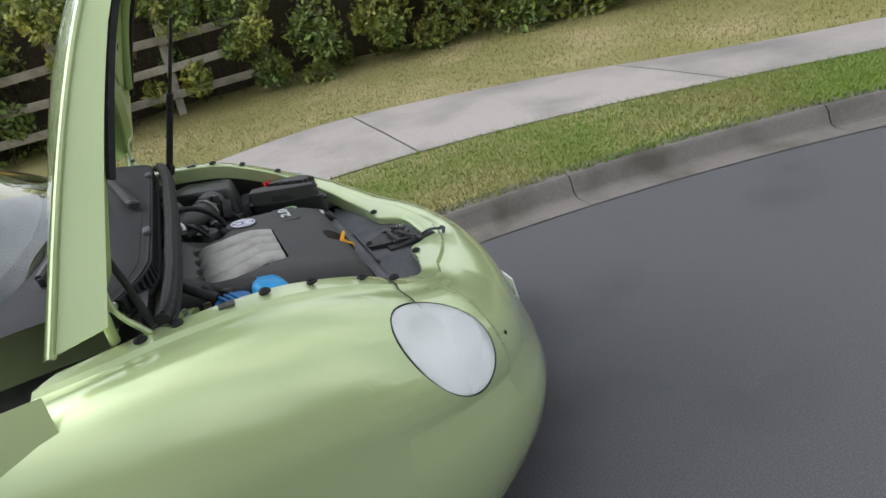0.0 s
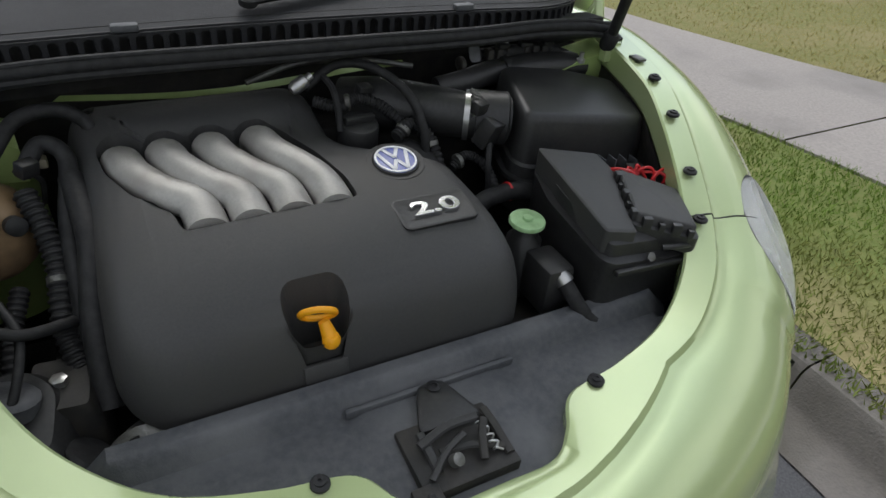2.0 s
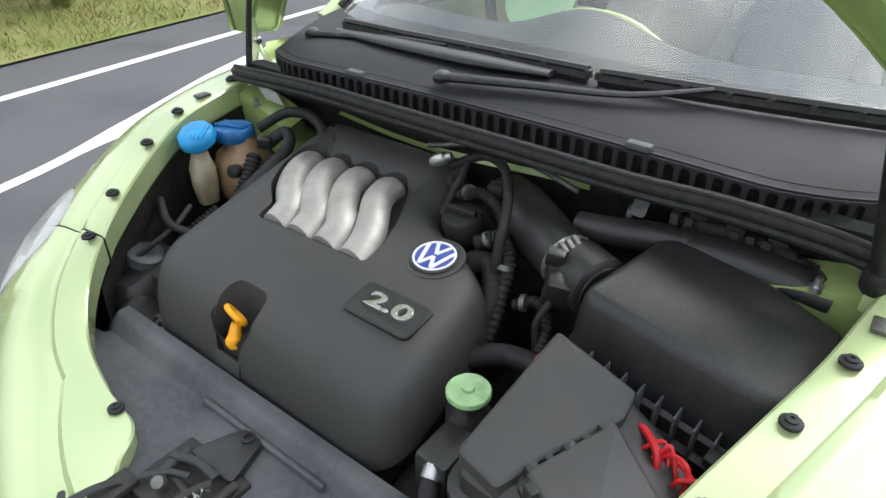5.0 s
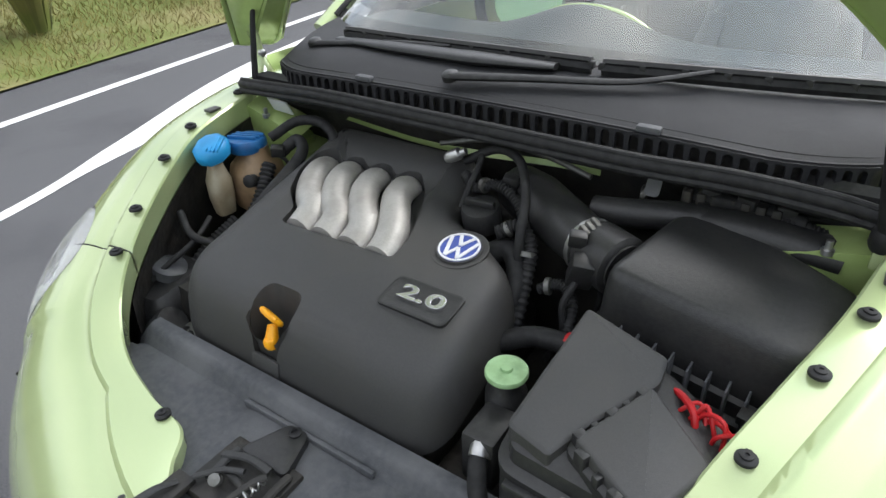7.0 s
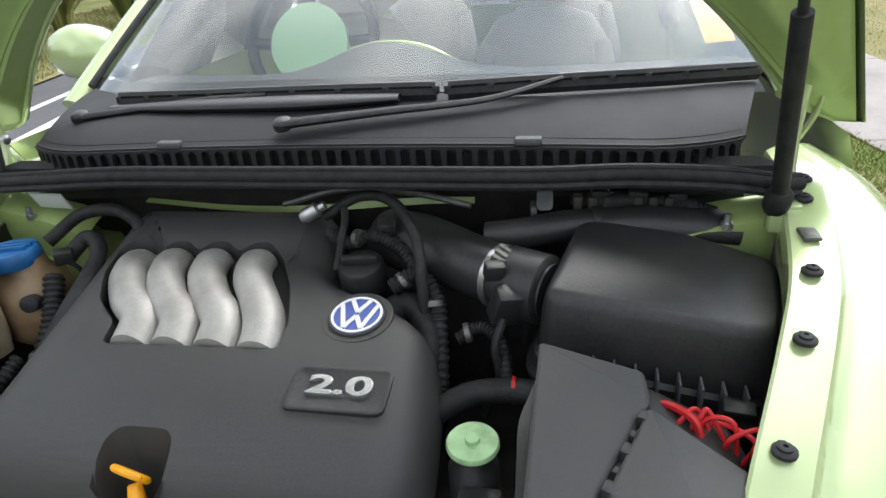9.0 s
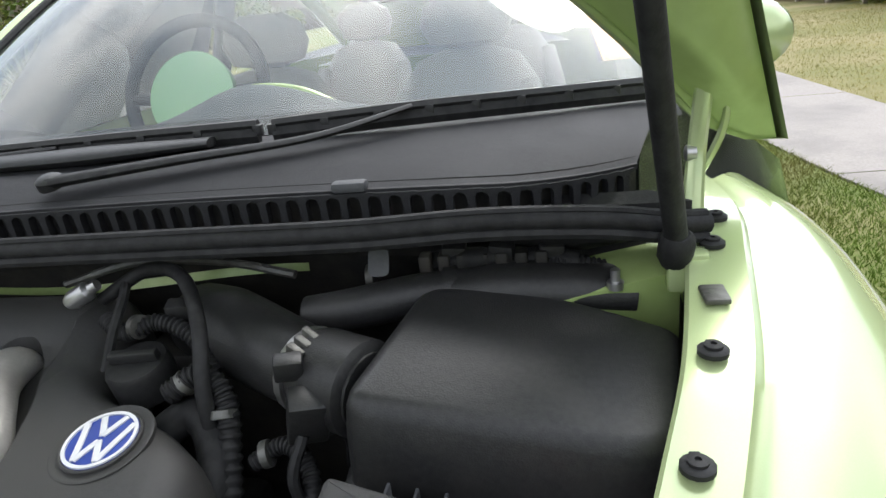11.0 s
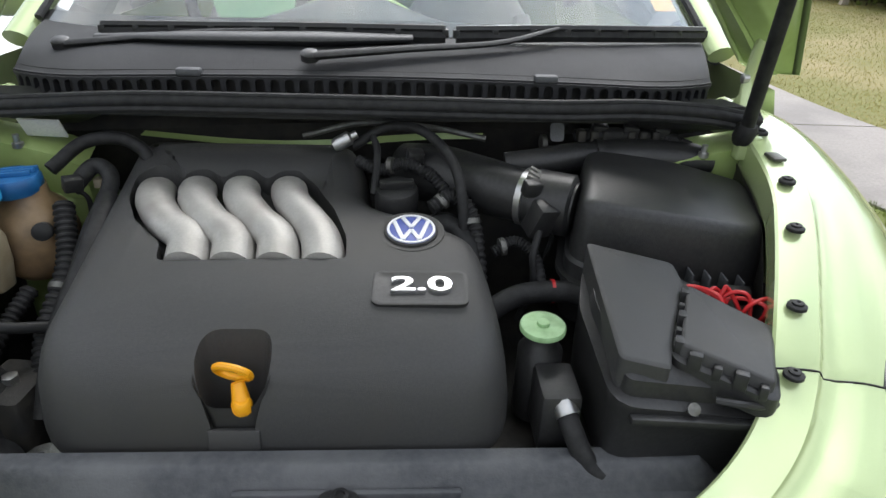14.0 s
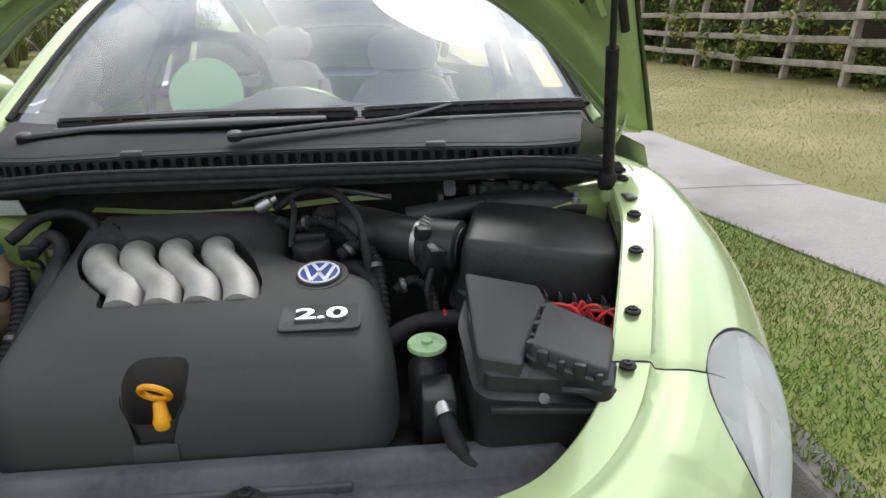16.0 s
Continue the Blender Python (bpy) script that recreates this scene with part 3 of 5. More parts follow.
for k in range(12):
    a = k * math.pi / 6
    turn = Vector((0, 0, 1)).rotation_difference(Vector((-0.3, -0.75, 0.55))).to_matrix().to_4x4()
    # dark bars stand in for the shaded vent openings
    part("vent_slot", moved(box(0.026, 0.056, -0.005, 0.005, 0.058, 0.067, 0.001), Matrix.Translation((-0.37, 0.03, 0.585)) @ turn @ pose(0, 0, 0, 0, 0, k * 30)), GRIME_AND_SHADE, alternator)


# ---------------------------------------------------------------- engine cover
def cover_z(x, y):
    base = 0.808 + 0.155 * y - 1.5 * max(0.0, 0.15 - y) ** 2
    if y > 0.400 and x < 0.03:
        base += min(1.0, (y - 0.400) / 0.025) * 0.026
    return base + 0.006 * math.cos((x + 0.11) / 0.31 * 1.4)


COVER_LOOP = [(-0.395, 0.008), (0.192, 0.004), (0.187, 0.16), (0.172, 0.268), (0.12, 0.308), (0.002, 0.362), (-0.020, 0.512), (-0.410, 0.522)]
cover_loop = rounded(COVER_LOOP, [0.085, 0.085, 0.06, 0.06, 0.03, 0.03, 0.055, 0.055], 9)
rings = []
for grow, down in ((0.010, 0.112), (0.009, 0.09), (0.004, 0.055), (-0.004, 0.030), (-0.014, 0.013), (-0.028, 0.004), (-0.045, 0.0)):
    q = grown(cover_loop, grow)
    rings.append([(x, y, cover_z(x, y) - down) for x, y in q])
bm = loft(rings, True)
# the top: a fine sheet clipped to the innermost ring
inner = grown(cover_loop, -0.045)
mid = np.array((-0.11, 0.2))
for k in range(1, 9):
    f = 1 - k / 8.5
    rings.append([(x, y, cover_z(x, y)) for x, y in mid + (inner - mid) * f])
bm.free()
bm = loft(rings, True)
bm.verts.ensure_lookup_table()
bm.faces.new([bm.verts[i] for i in range(len(bm.verts) - len(inner), len(bm.verts))])
bm.faces.new([bm.verts[i] for i in range(len(inner))][::-1])
cover = tagged(part("engine_cover", bm, COVER), "satin black plastic engine cover", "engine cover")
# the wells for the runners and the oil dipstick
RUN_TOP = [(-0.340, 0.385), (-0.276, 0.388), (-0.206, 0.388), (-0.130, 0.388)]
RUN_END = [(-0.247, 0.198), (-0.184, 0.199), (-0.120, 0.200), (-0.056, 0.201)]
well = [(-0.283, 0.192), (-0.022, 0.197), (-0.026, 0.25), (-0.05, 0.32), (-0.085, 0.385), (-0.115, 0.416), (-0.15, 0.414), (-0.167, 0.398), (-0.19, 0.416), (-0.222, 0.415), (-0.238, 0.398), (-0.262, 0.416), (-0.292, 0.414),
        (-0.306, 0.398), (-0.325, 0.412), (-0.352, 0.41), (-0.372, 0.385), (-0.365, 0.33), (-0.335, 0.27), (-0.29, 0.235)]
carve(cover, loft([[(x, y, cover_z(x, y) - 0.028) for x, y in rounded(well, 0.012, 4)], [(x, y, cover_z(x, y) + 0.05) for x, y in rounded(well, 0.012, 4)]], True, True))
dip_loop = rounded([(-0.172, -0.034), (-0.120, -0.034), (-0.096, 0.030), (-0.104, 0.072), (-0.184, 0.072), (-0.196, 0.030)], [0.012, 0.012, 0.034, 0.045, 0.045, 0.034], 7)
carve(cover, loft([[(-0.146 + (x + 0.146) * 0.6, 0.03 + (y - 0.03) * 0.6, 0.68) for x, y in dip_loop], [(x, y, cover_z(x, y) + 0.004) for x, y in dip_loop], [(x, y, 0.90) for x, y in dip_loop]], True, True))
part("dipstick_well", loft([[(-0.146 + (x + 0.146) * 1.0, max(0.004, y), cover_z(x, y) - 0.012) for x, y in dip_loop], [(-0.146 + (x + 0.146) * 0.8, 0.03 + (max(0.004, y) - 0.03) * 0.8, 0.73) for x, y in dip_loop], [(-0.146 + (x + 0.146) * 0.7, 0.03 + (max(0.004, y) - 0.03) * 0.7, 0.67) for x, y in dip_loop]], True, False), COVER, cover, "dark well round the dipstick")
part("well_lip", moved(box(-0.032, 0.032, -0.005, 0.005, -0.018, 0.014, 0.003), pose(-0.146, 0.000, 0.700, -12)), COVER, cover)
for (tx, ty), (ex, ey) in zip(RUN_TOP, RUN_END):
    keys = [(tx - 0.002, ty + 0.012, cover_z(tx, ty) - 0.03), (tx, ty - 0.004, cover_z(tx, ty) - 0.006), (tx + 0.012, ty - 0.05, cover_z(tx, ty - 0.05) + 0.001), (tx + 0.045, ty - 0.10, cover_z(tx, ty - 0.10) + 0.0), (ex - 0.010, ey + 0.055, cover_z(ex, ey + 0.05) - 0.005), (ex - 0.001, ey + 0.02, cover_z(ex, ey) - 0.012), (ex, ey - 0.03, cover_z(ex, ey) - 0.028)]
    runner = tube(keys, [0.026, 0.0295, 0.029, 0.0285, 0.030, 0.0315, 0.0315], 18, 40, flat=0.80)
    bmesh.ops.bisect_plane(runner, geom=list(runner.verts) + list(runner.edges) + list(runner.faces), plane_co=(0, 0.200, 0), plane_no=(0, 1, 0.0), clear_inner=True)
    bmesh.ops.holes_fill(runner, edges=[e for e in runner.edges if e.is_boundary and all(v.co.y < 0.205 for v in e.verts)], sides=0)
    part("intake_runner", runner, RUNNER, cover, "silver moulded intake runner")
slope = math.degrees(math.atan(0.155))
bz = cover_z(0.069, 0.266)
frame_b = pose(0.069, 0.266, bz - 0.0005, slope)
badge = part("badge", moved(lathe([(0.050, -0.004), (0.050, 0.0012), (0.0485, 0.0018), (0.046, 0.0010), (0.040, 0.0010), (0.040, 0.004), (0.0385, 0.0055), (0.036, 0.004)], (0, 0, 0), sides=40), frame_b), COVER, cover, "round blue and white badge")
part("disc", moved(lathe([(0.0365, 0.001), (0.0365, 0.0045), (0.001, 0.0048)], (0, 0, 0), sides=40), frame_b), BLUE, badge)
ring_b = bmesh.new()
for a0, a1 in ((0.036, 0.0325),):
    loft([[(r * math.cos(a), r * math.sin(a), h) for a in np.linspace(0, 2 * math.pi, 40, endpoint=False)] for r, h in ((a0, 0.004), (a0, 0.0065), (a1, 0.0065), (a1, 0.004))], True, False, ring_b)
part("rim", moved(ring_b, frame_b), WHITE, badge)
for p, q in (((-0.013, 0.029), (0.0, 0.004)), ((0.013, 0.029), (0.0, 0.004)), ((-0.026, 0.02), (-0.012, -0.027)), ((-0.012, -0.027), (0.0, -0.002)), ((0.0, -0.002), (0.012, -0.027)), ((0.012, -0.027), (0.026, 0.02))):
    d = np.subtract(q, p)
    L, ang = np.linalg.norm(d), math.degrees(math.atan2(d[1], d[0]))
    part("stripe", moved(box(-L / 2, L / 2, -0.0033, 0.0033, 0.0045, 0.0066, 0.0006), frame_b @ pose((p[0] + q[0]) / 2, (p[1] + q[1]) / 2, 0, 0, 0, ang)), WHITE, badge)
frame_n = pose(0.081, 0.139, cover_z(0.081, 0.139) + 0.0005, slope)
plaque = part("plaque", moved(moulding([(-0.064, -0.037), (0.064, -0.037), (0.064, 0.033), (-0.064, 0.033)], 0.014, [(0, 0.004), (0, -0.0012), (-0.003, -0.0018), (-0.006, -0.0008)], lambda x, y: 0.0), frame_n), PLASTIC, cover, "black plaque with raised silver figures")
lettering("2.0", 0.050, 0.002, frame_n @ pose(0.002, 0, 0.003) @ Matrix.Diagonal((1.36, 0.80, 1, 1)), FIGURES, plaque, "raised silver figures")
dip = tagged(part("dipstick", tube([(-0.133, 0.006, 0.738), (-0.136, 0.014, 0.752), (-0.140, 0.023, 0.770)], [0.011, 0.011, 0.008], 12, 14), ORANGE), "orange dipstick with a ring pull", "dipstick")
part("collar", lathe([(0.012, -0.010), (0.013, 0.0), (0.010, 0.006), (0.008, 0.008)], (-0.134, 0.009, 0.748), (0.1, -0.2, 1), 16), ORANGE, dip)
ring_n = Vector((0.234, 0.817, 0.527)).normalized()
ring_l = Vector((0.848, -0.437, 0.299))
ring_l = (ring_l - ring_n * ring_l.dot(ring_n)).normalized()
ring_w = ring_n.cross(ring_l)
loop_pts = [tuple(Vector((-0.146, 0.029, 0.780)) + ring_l * 0.024 * math.cos(a) + ring_w * 0.019 * math.sin(a)) for a in np.linspace(0, 2 * math.pi, 25)]
part("ring", tube(loop_pts, 0.0048, 8, 36), ORANGE, dip)

# ---------------------------------------------------------------- front shroud and latch
def shroud_z(x, y):
    back = min(1.0, max(0.0, (y + 0.055) / 0.02))
    return 0.662 + 0.03 * back + 0.10 * max(0.0, abs(x) - 0.42) ** 1.2 - 0.012 * max(0.0, (-0.10 - y) / 0.12)


rows = []
for y in np.r_[np.linspace(-0.25, -0.07, 8), np.linspace(-0.056, -0.03, 5), -0.02, -0.012, -0.010]:
    half = 0.475 - 0.03 * max(0.0, -y - 0.03) / 0.2 if y > -0.06 else 0.475 - 0.9 * (-y - 0.06)
    row = []
    for u in np.linspace(-1, 1, 61):
        x = half * u
        z = shroud_z(x, y)
        if y > -0.058 and abs(u) > 0.9:
            z -= 0.05 * (abs(u) - 0.9) / 0.1
        if y > -0.011:
            z -= 0.05
        if 0.115 < abs(x + 0.01) < 0.135 and y < -0.05:
            z -= 0.006
        row.append((x, y, z))
    rows.append(row)
shroud = tagged(part("radiator_shroud", loft(rows), GREYED), "dusty grey plastic panel above the radiator", "radiator panel")
part("rib", box(-0.14, 0.13, -0.062, -0.054, 0.658, 0.672, 0.002), GREYED, shroud)
latch = tagged(part("hood_latch", box(-0.078, 0.06, -0.215, -0.108, 0.640, 0.668, 0.004), GRIME_AND_SHADE), "greasy black hood latch mechanism", "hood latch")
bracket_loop = [(-0.05, -0.13), (0.045, -0.13), (0.02, -0.055), (-0.02, -0.055)]
part("bracket", moulding(bracket_loop, 0.012, [(0, 0.02), (0, 0.0), (-0.004, -0.002)], lambda x, y: 0.676), PLASTIC, latch)
part("bolt_hole", lathe([(0.010, 0), (0.0105, 0.004), (0.006, 0.005), (0.005, 0.002)], (0.002, -0.066, 0.677), sides=14), RUBBER, latch)
for k, (a, b, r) in enumerate((((-0.06, -0.15, 0.678), (0.03, -0.14, 0.686), 0.007), ((-0.04, -0.17, 0.68), (0.045, -0.19, 0.676), 0.006), ((-0.065, -0.20, 0.676), (0.0, -0.16, 0.688), 0.005), ((0.01, -0.20, 0.678), (0.035, -0.15, 0.69), 0.006), ((-0.05, -0.19, 0.67), (-0.05, -0.13, 0.675), 0.007), ((0.05, -0.2, 0.67), (0.05, -0.125, 0.675), 0.007))):
    part("lever", tube([a, tuple(np.add(a, b) / 2 + (0, 0.006, 0.003)), b], r, 8, 8, flat=0.6), GRIME_AND_SHADE if k % 2 else PLASTIC, latch)
part("spring", tube([(0.03 + 0.006 * math.cos(a * 2.2), -0.20 + a * 0.004, 0.684 + 0.006 * math.sin(a * 2.2)) for a in range(14)], 0.0016, 6, 80), STEEL, latch)
part("catch", lathe([(0.006, 0), (0.009, 0.004), (0.009, 0.016), (0.005, 0.018)], (-0.03, -0.185, 0.676), (0.3, -0.5, 0.8), 12), CAST, latch)

for piece in [latch] + list(latch.children):
    piece.data.transform(Matrix.Translation((-0.014, -0.004, 0.0)))

# ---------------------------------------------------------------- battery and fuse box
def fuse_z(x, y):
    return 0.806 + 0.18 * y - 0.15 * (x - 0.36)


fuse = tagged(part("battery_box", moulding([(0.318, -0.018), (0.535, -0.012), (0.54, 0.15), (0.455, 0.19), (0.335, 0.212), (0.312, 0.13)], 0.018, [(0.012, 0.14), (0.012, 0.045), (0.014, 0.04), (0.014, 0.03), (0.0, 0.028), (-0.002, 0.006), (-0.012, 0.0)], fuse_z), PLASTIC), "black plastic battery cover", "battery box")
part("raised_lid", moulding([(0.312, -0.006), (0.372, -0.014), (0.392, 0.040), (0.446, 0.150), (0.442, 0.192), (0.320, 0.212)], [0.010, 0.006, 0.006, 0.008, 0.008, 0.008], [(0.0, 0.03), (0.0, -0.014), (-0.003, -0.0165), (-0.006, -0.017)], fuse_z), COVER, fuse, "smooth black raised lid")
FLAP = [(0.392, 0.014), (0.492, -0.030), (0.534, 0.066), (0.442, 0.128)]
part("flap_tray", moulding(FLAP, 0.006, [(0.010, 0.02), (0.010, -0.010), (0.007, -0.012)], fuse_z), PLASTIC, fuse)
flap = part("fuse_flap", moulding(FLAP, 0.006, [(0.001, 0.0), (0.001, -0.026), (-0.001, -0.0285), (-0.004, -0.0295)], fuse_z), COVER, fuse, "dark grey fuse flap sitting askew")
for a, b, count in (((0.388, 0.012), (0.440, 0.130), 5), ((0.394, 0.008), (0.492, -0.036), 4)):
    way = math.degrees(math.atan2(b[1] - a[1], b[0] - a[0]))
    for k in range(count):
        q = (k + 0.5) / count
        x, y = a[0] + (b[0] - a[0]) * q, a[1] + (b[1] - a[1]) * q
        part("hinge_clip", moved(box(-0.008 + 0.003 * (k % 2), 0.008 - 0.003 * (k % 2), -0.006, 0.005, -0.012, 0.012 - 0.005 * (k % 2), 0.0015), pose(x, y, fuse_z(x, y) + 0.016, 0, 0, way)), PLASTIC, flap)
part("screw", lathe([(0.008, 0), (0.008, 0.003), (0.004, 0.004)], (0.402, -0.030, 0.770), (0, -0.8, 0.6), 12), CAST, fuse)
part("latch_bar", tube([(0.43, -0.024, 0.778), (0.45, -0.032, 0.780), (0.49, -0.032, 0.775), (0.505, -0.024, 0.772)], 0.005, 8, 14), PLASTIC, fuse)
part("front_ledge", moved(box(-0.10, 0.10, -0.006, 0.006, -0.005, 0.005, 0.002), pose(0.425, -0.034, 0.752, 0, 5, 1)), PLASTIC, fuse)
cable_rng = random.Random(8)
for k in range(6):
    a = 0.014 * k
    dx, dy, dz = cable_rng.uniform(-0.008, 0.008), cable_rng.uniform(-0.012, 0.012), cable_rng.uniform(-0.012, 0.006)
    keys = [(0.450 + a, 0.140 - 0.3 * a, 0.785), (0.462 + a + dx, 0.158 - 0.4 * a + dy, 0.824 + dz), (0.488 + a - dx, 0.150 - 0.5 * a - dy, 0.830 + dz), (0.506 + 0.7 * a + dx, 0.122 - 0.2 * a, 0.785)]
    part("red_cable", tube(keys, 0.0050 if k == 0 else 0.0030, 8, 22), RED, fuse, "red battery cable")

# ---------------------------------------------------------------- air filter box
def air_z(x, y):
    return 0.917 + 0.15 * (y - 0.35) - 0.12 * (x - 0.35)


AIR_LOOP = [(0.318, 0.258), (0.612, 0.236), (0.640, 0.400), (0.50, 0.452), (0.368, 0.446)]
air = tagged(part("air_filter_box", moulding(AIR_LOOP, [0.030, 0.050, 0.030, 0.08, 0.030], [(0.014, 0.20), (0.014, 0.100), (0.008, 0.095), (0.004, 0.040), (0.000, 0.016), (-0.004, 0.006), (-0.010, 0.0015), (-0.016, 0.0)], air_z, 8), PLASTIC), "black plastic air filter housing", "air filter")
part("seam_flange", moulding(AIR_LOOP, [0.035, 0.055, 0.035, 0.08, 0.035], [(0.012, 0.135), (0.026, 0.133), (0.026, 0.125), (0.012, 0.123)], air_z, 8), PLASTIC, air)
for k in range(9):
    x = 0.360 + 0.026 * k
    y = 0.256 - 0.075 * (x - 0.318)
    part("rib", moved(box(-0.0016, 0.0016, -0.016, 0.010, -0.035, 0.028, 0.0008), pose(x, y - 0.018, 0.805 - 0.13 * (x - 0.33), 0, 0, -3)), GREYED, air)
part("clip", moved(box(-0.018, 0.018, -0.01, 0.01, -0.008, 0.008, 0.002), pose(0.555, 0.195, 0.79, 10, 0, -9)), PLASTIC, air)
duct = tagged(part("intake_duct", tube([(0.33, 0.325, 0.868), (0.26, 0.36, 0.87), (0.19, 0.405, 0.872), (0.12, 0.455, 0.87), (0.06, 0.50, 0.86)], [0.040, 0.043, 0.048, 0.052, 0.05], 20, 40), PLASTIC), "wide black air intake hose", "intake hose")
part("clamp", tube([(0.262, 0.359, 0.870), (0.253, 0.3645, 0.870)], 0.0475, 20, 4), STEEL, duct, "steel hose clamp")
part("clamp_screw", box(0.245, 0.267, 0.318, 0.33, 0.885, 0.90, 0.003), STEEL, duct)
meter = tagged(part("air_flow_sensor", lathe([(0.05, -0.03), (0.05, 0.03), (0.044, 0.034), (0.03, 0.036)], (0.297, 0.342, 0.869), (1, -0.5, 0), 22), PLASTIC), "black air flow sensor body", "air sensor")
part("connector", moved(box(-0.02, 0.02, -0.016, 0.016, -0.03, 0.026, 0.004), pose(0.272, 0.300, 0.862, 20, 10, 25)), PLASTIC, meter)
part("lead", tube([(0.268, 0.288, 0.845), (0.258, 0.268, 0.81), (0.262, 0.265, 0.76), (0.24, 0.255, 0.70)], 0.006, 8, 20), RUBBER, meter)
snorkel = tagged(part("air_inlet_duct", tube([(0.598, 0.470, 0.898), (0.54, 0.470, 0.904), (0.46, 0.470, 0.908), (0.40, 0.468, 0.905)], [0.033, 0.038, 0.038, 0.036], 18, 30, flat=0.75), PLASTIC), "black moulded air inlet duct behind the filter", "air duct")
part("elbow", tube([(0.41, 0.468, 0.905), (0.35, 0.458, 0.905), (0.29, 0.440, 0.902), (0.23, 0.440, 0.895)], [0.026, 0.025, 0.024, 0.022], 16, 24), PLASTIC, snorkel)
part("collar", tube([(0.404, 0.4675, 0.905), (0.388, 0.465, 0.905)], 0.030, 18, 4), PLASTIC, snorkel)
part("end_cap", lathe([(0.025, -0.006), (0.025, 0.004), (0.018, 0.008), (0.001, 0.009)], (0.598, 0.470, 0.898), (1, 0, -0.1), 18), PLASTIC, snorkel)

# ---------------------------------------------------------------- hoses and fittings round the engine
oil_cap = tagged(part("oil_filler_cap", lathe([(0.036, -0.04), (0.036, -0.004), (0.033, 0.002), (0.02, 0.003)], (0.045, 0.372, 0.878), (0, -0.2, 1), 26), PLASTIC), "black oil filler cap", "oil cap")
part("grip", moved(box(-0.028, 0.028, -0.006, 0.006, 0.0, 0.014, 0.003), pose(0.045, 0.372, 0.88, 11, 0, 8)), PLASTIC, oil_cap)
part("breather_hose", tube([(-0.03, 0.44, 0.925), (0.03, 0.455, 0.955), (0.09, 0.43, 0.955), (0.135, 0.37, 0.925), (0.15, 0.325, 0.87), (0.152, 0.315, 0.80)], 0.0085, 10, 44), RUBBER, car, "thin black breather hose")
part("vacuum_hose", tube([(0.0, 0.455, 0.945), (0.012, 0.42, 0.93), (0.012, 0.39, 0.905), (0.008, 0.366, 0.87)], 0.006, 8, 24), RUBBER, car)
fit = part("hose_union", lathe([(0.008, -0.02), (0.012, -0.012), (0.012, 0.01), (0.007, 0.014), (0.007, 0.024)], (-0.042, 0.424, 0.940), (0.8, 0.2, 0.4), 12), STEEL, car, "small metal hose union")
part("fuel_pipe", tube([(-0.12, 0.49, 0.925), (-0.02, 0.505, 0.945), (0.10, 0.505, 0.94), (0.2, 0.49, 0.925)], 0.0055, 8, 30), CAST, car, "thin steel pipe")
part("coolant_hose", tube([(0.06, 0.30, 0.80), (0.12, 0.34, 0.83), (0.16, 0.30, 0.80), (0.15, 0.24, 0.72)], 0.02, 14, 26), RUBBER, car, "black coolant hose")
lower = part("coolant_hose", tube([(0.17, 0.20, 0.74), (0.23, 0.225, 0.765), (0.30, 0.23, 0.77), (0.34, 0.225, 0.76)], 0.017, 14, 24), RUBBER, car, "black coolant hose")
part("red_tag", tube([(0.283, 0.232, 0.77), (0.288, 0.232, 0.77)], 0.0185, 14, 3), RED, lower, "red ring")
part("bracket_plate", moved(moulding([(-0.012, -0.02), (0.012, -0.02), (0.012, 0.012), (-0.012, 0.012)], 0.008, [(0, 0.002), (0, 0)], lambda x, y: 0.0), pose(0.318, 0.457, 0.954, 60)), GREYED, car, "small steel bracket")
harness = part("wiring_harness", tube([(0.36, 0.50, 0.93), (0.42, 0.48, 0.94), (0.48, 0.49, 0.935), (0.54, 0.48, 0.93)], 0.012, 10, 24, ridges=18, depth=0.08), RUBBER, car, "bundled black wiring by the firewall")
for k in range(7):
    part("terminal", box(0.36 + 0.022 * k, 0.374 + 0.022 * k, 0.47, 0.49, 0.925, 0.948, 0.003), GRIME_AND_SHADE, harness)
steer_res = tagged(part("power_steering_reservoir", lathe([(0.03, -0.14), (0.031, -0.13), (0.031, -0.03), (0.023, -0.02), (0.021, 0.0)], (0.247, 0.112, 0.783), sides=22), PLASTIC), "black reservoir with a pale green cap", "reservoir")
part("cap", lathe([(0.026, -0.006), (0.0315, -0.003), (0.0315, 0.002), (0.030, 0.004), (0.009, 0.0045), (0.008, 0.009), (0.003, 0.010)], (0.247, 0.112, 0.788), (0, -0.05, 1), 30), CAP_GREEN, steer_res, "pale green round cap")
part("neck_box", box(0.232, 0.285, 0.01, 0.085, 0.66, 0.752, 0.008), PLASTIC, steer_res)
part("outlet_hose", tube([(0.262, 0.02, 0.735), (0.27, -0.005, 0.715), (0.29, -0.03, 0.68), (0.33, -0.035, 0.655), (0.38, -0.02, 0.62)], 0.0135, 12, 30), RUBBER, steer_res, "black rubber outlet hose")
part("hose_clamp", tube([(0.2615, 0.021, 0.737), (0.266, 0.006, 0.727)], 0.0155, 12, 4), STEEL, steer_res)

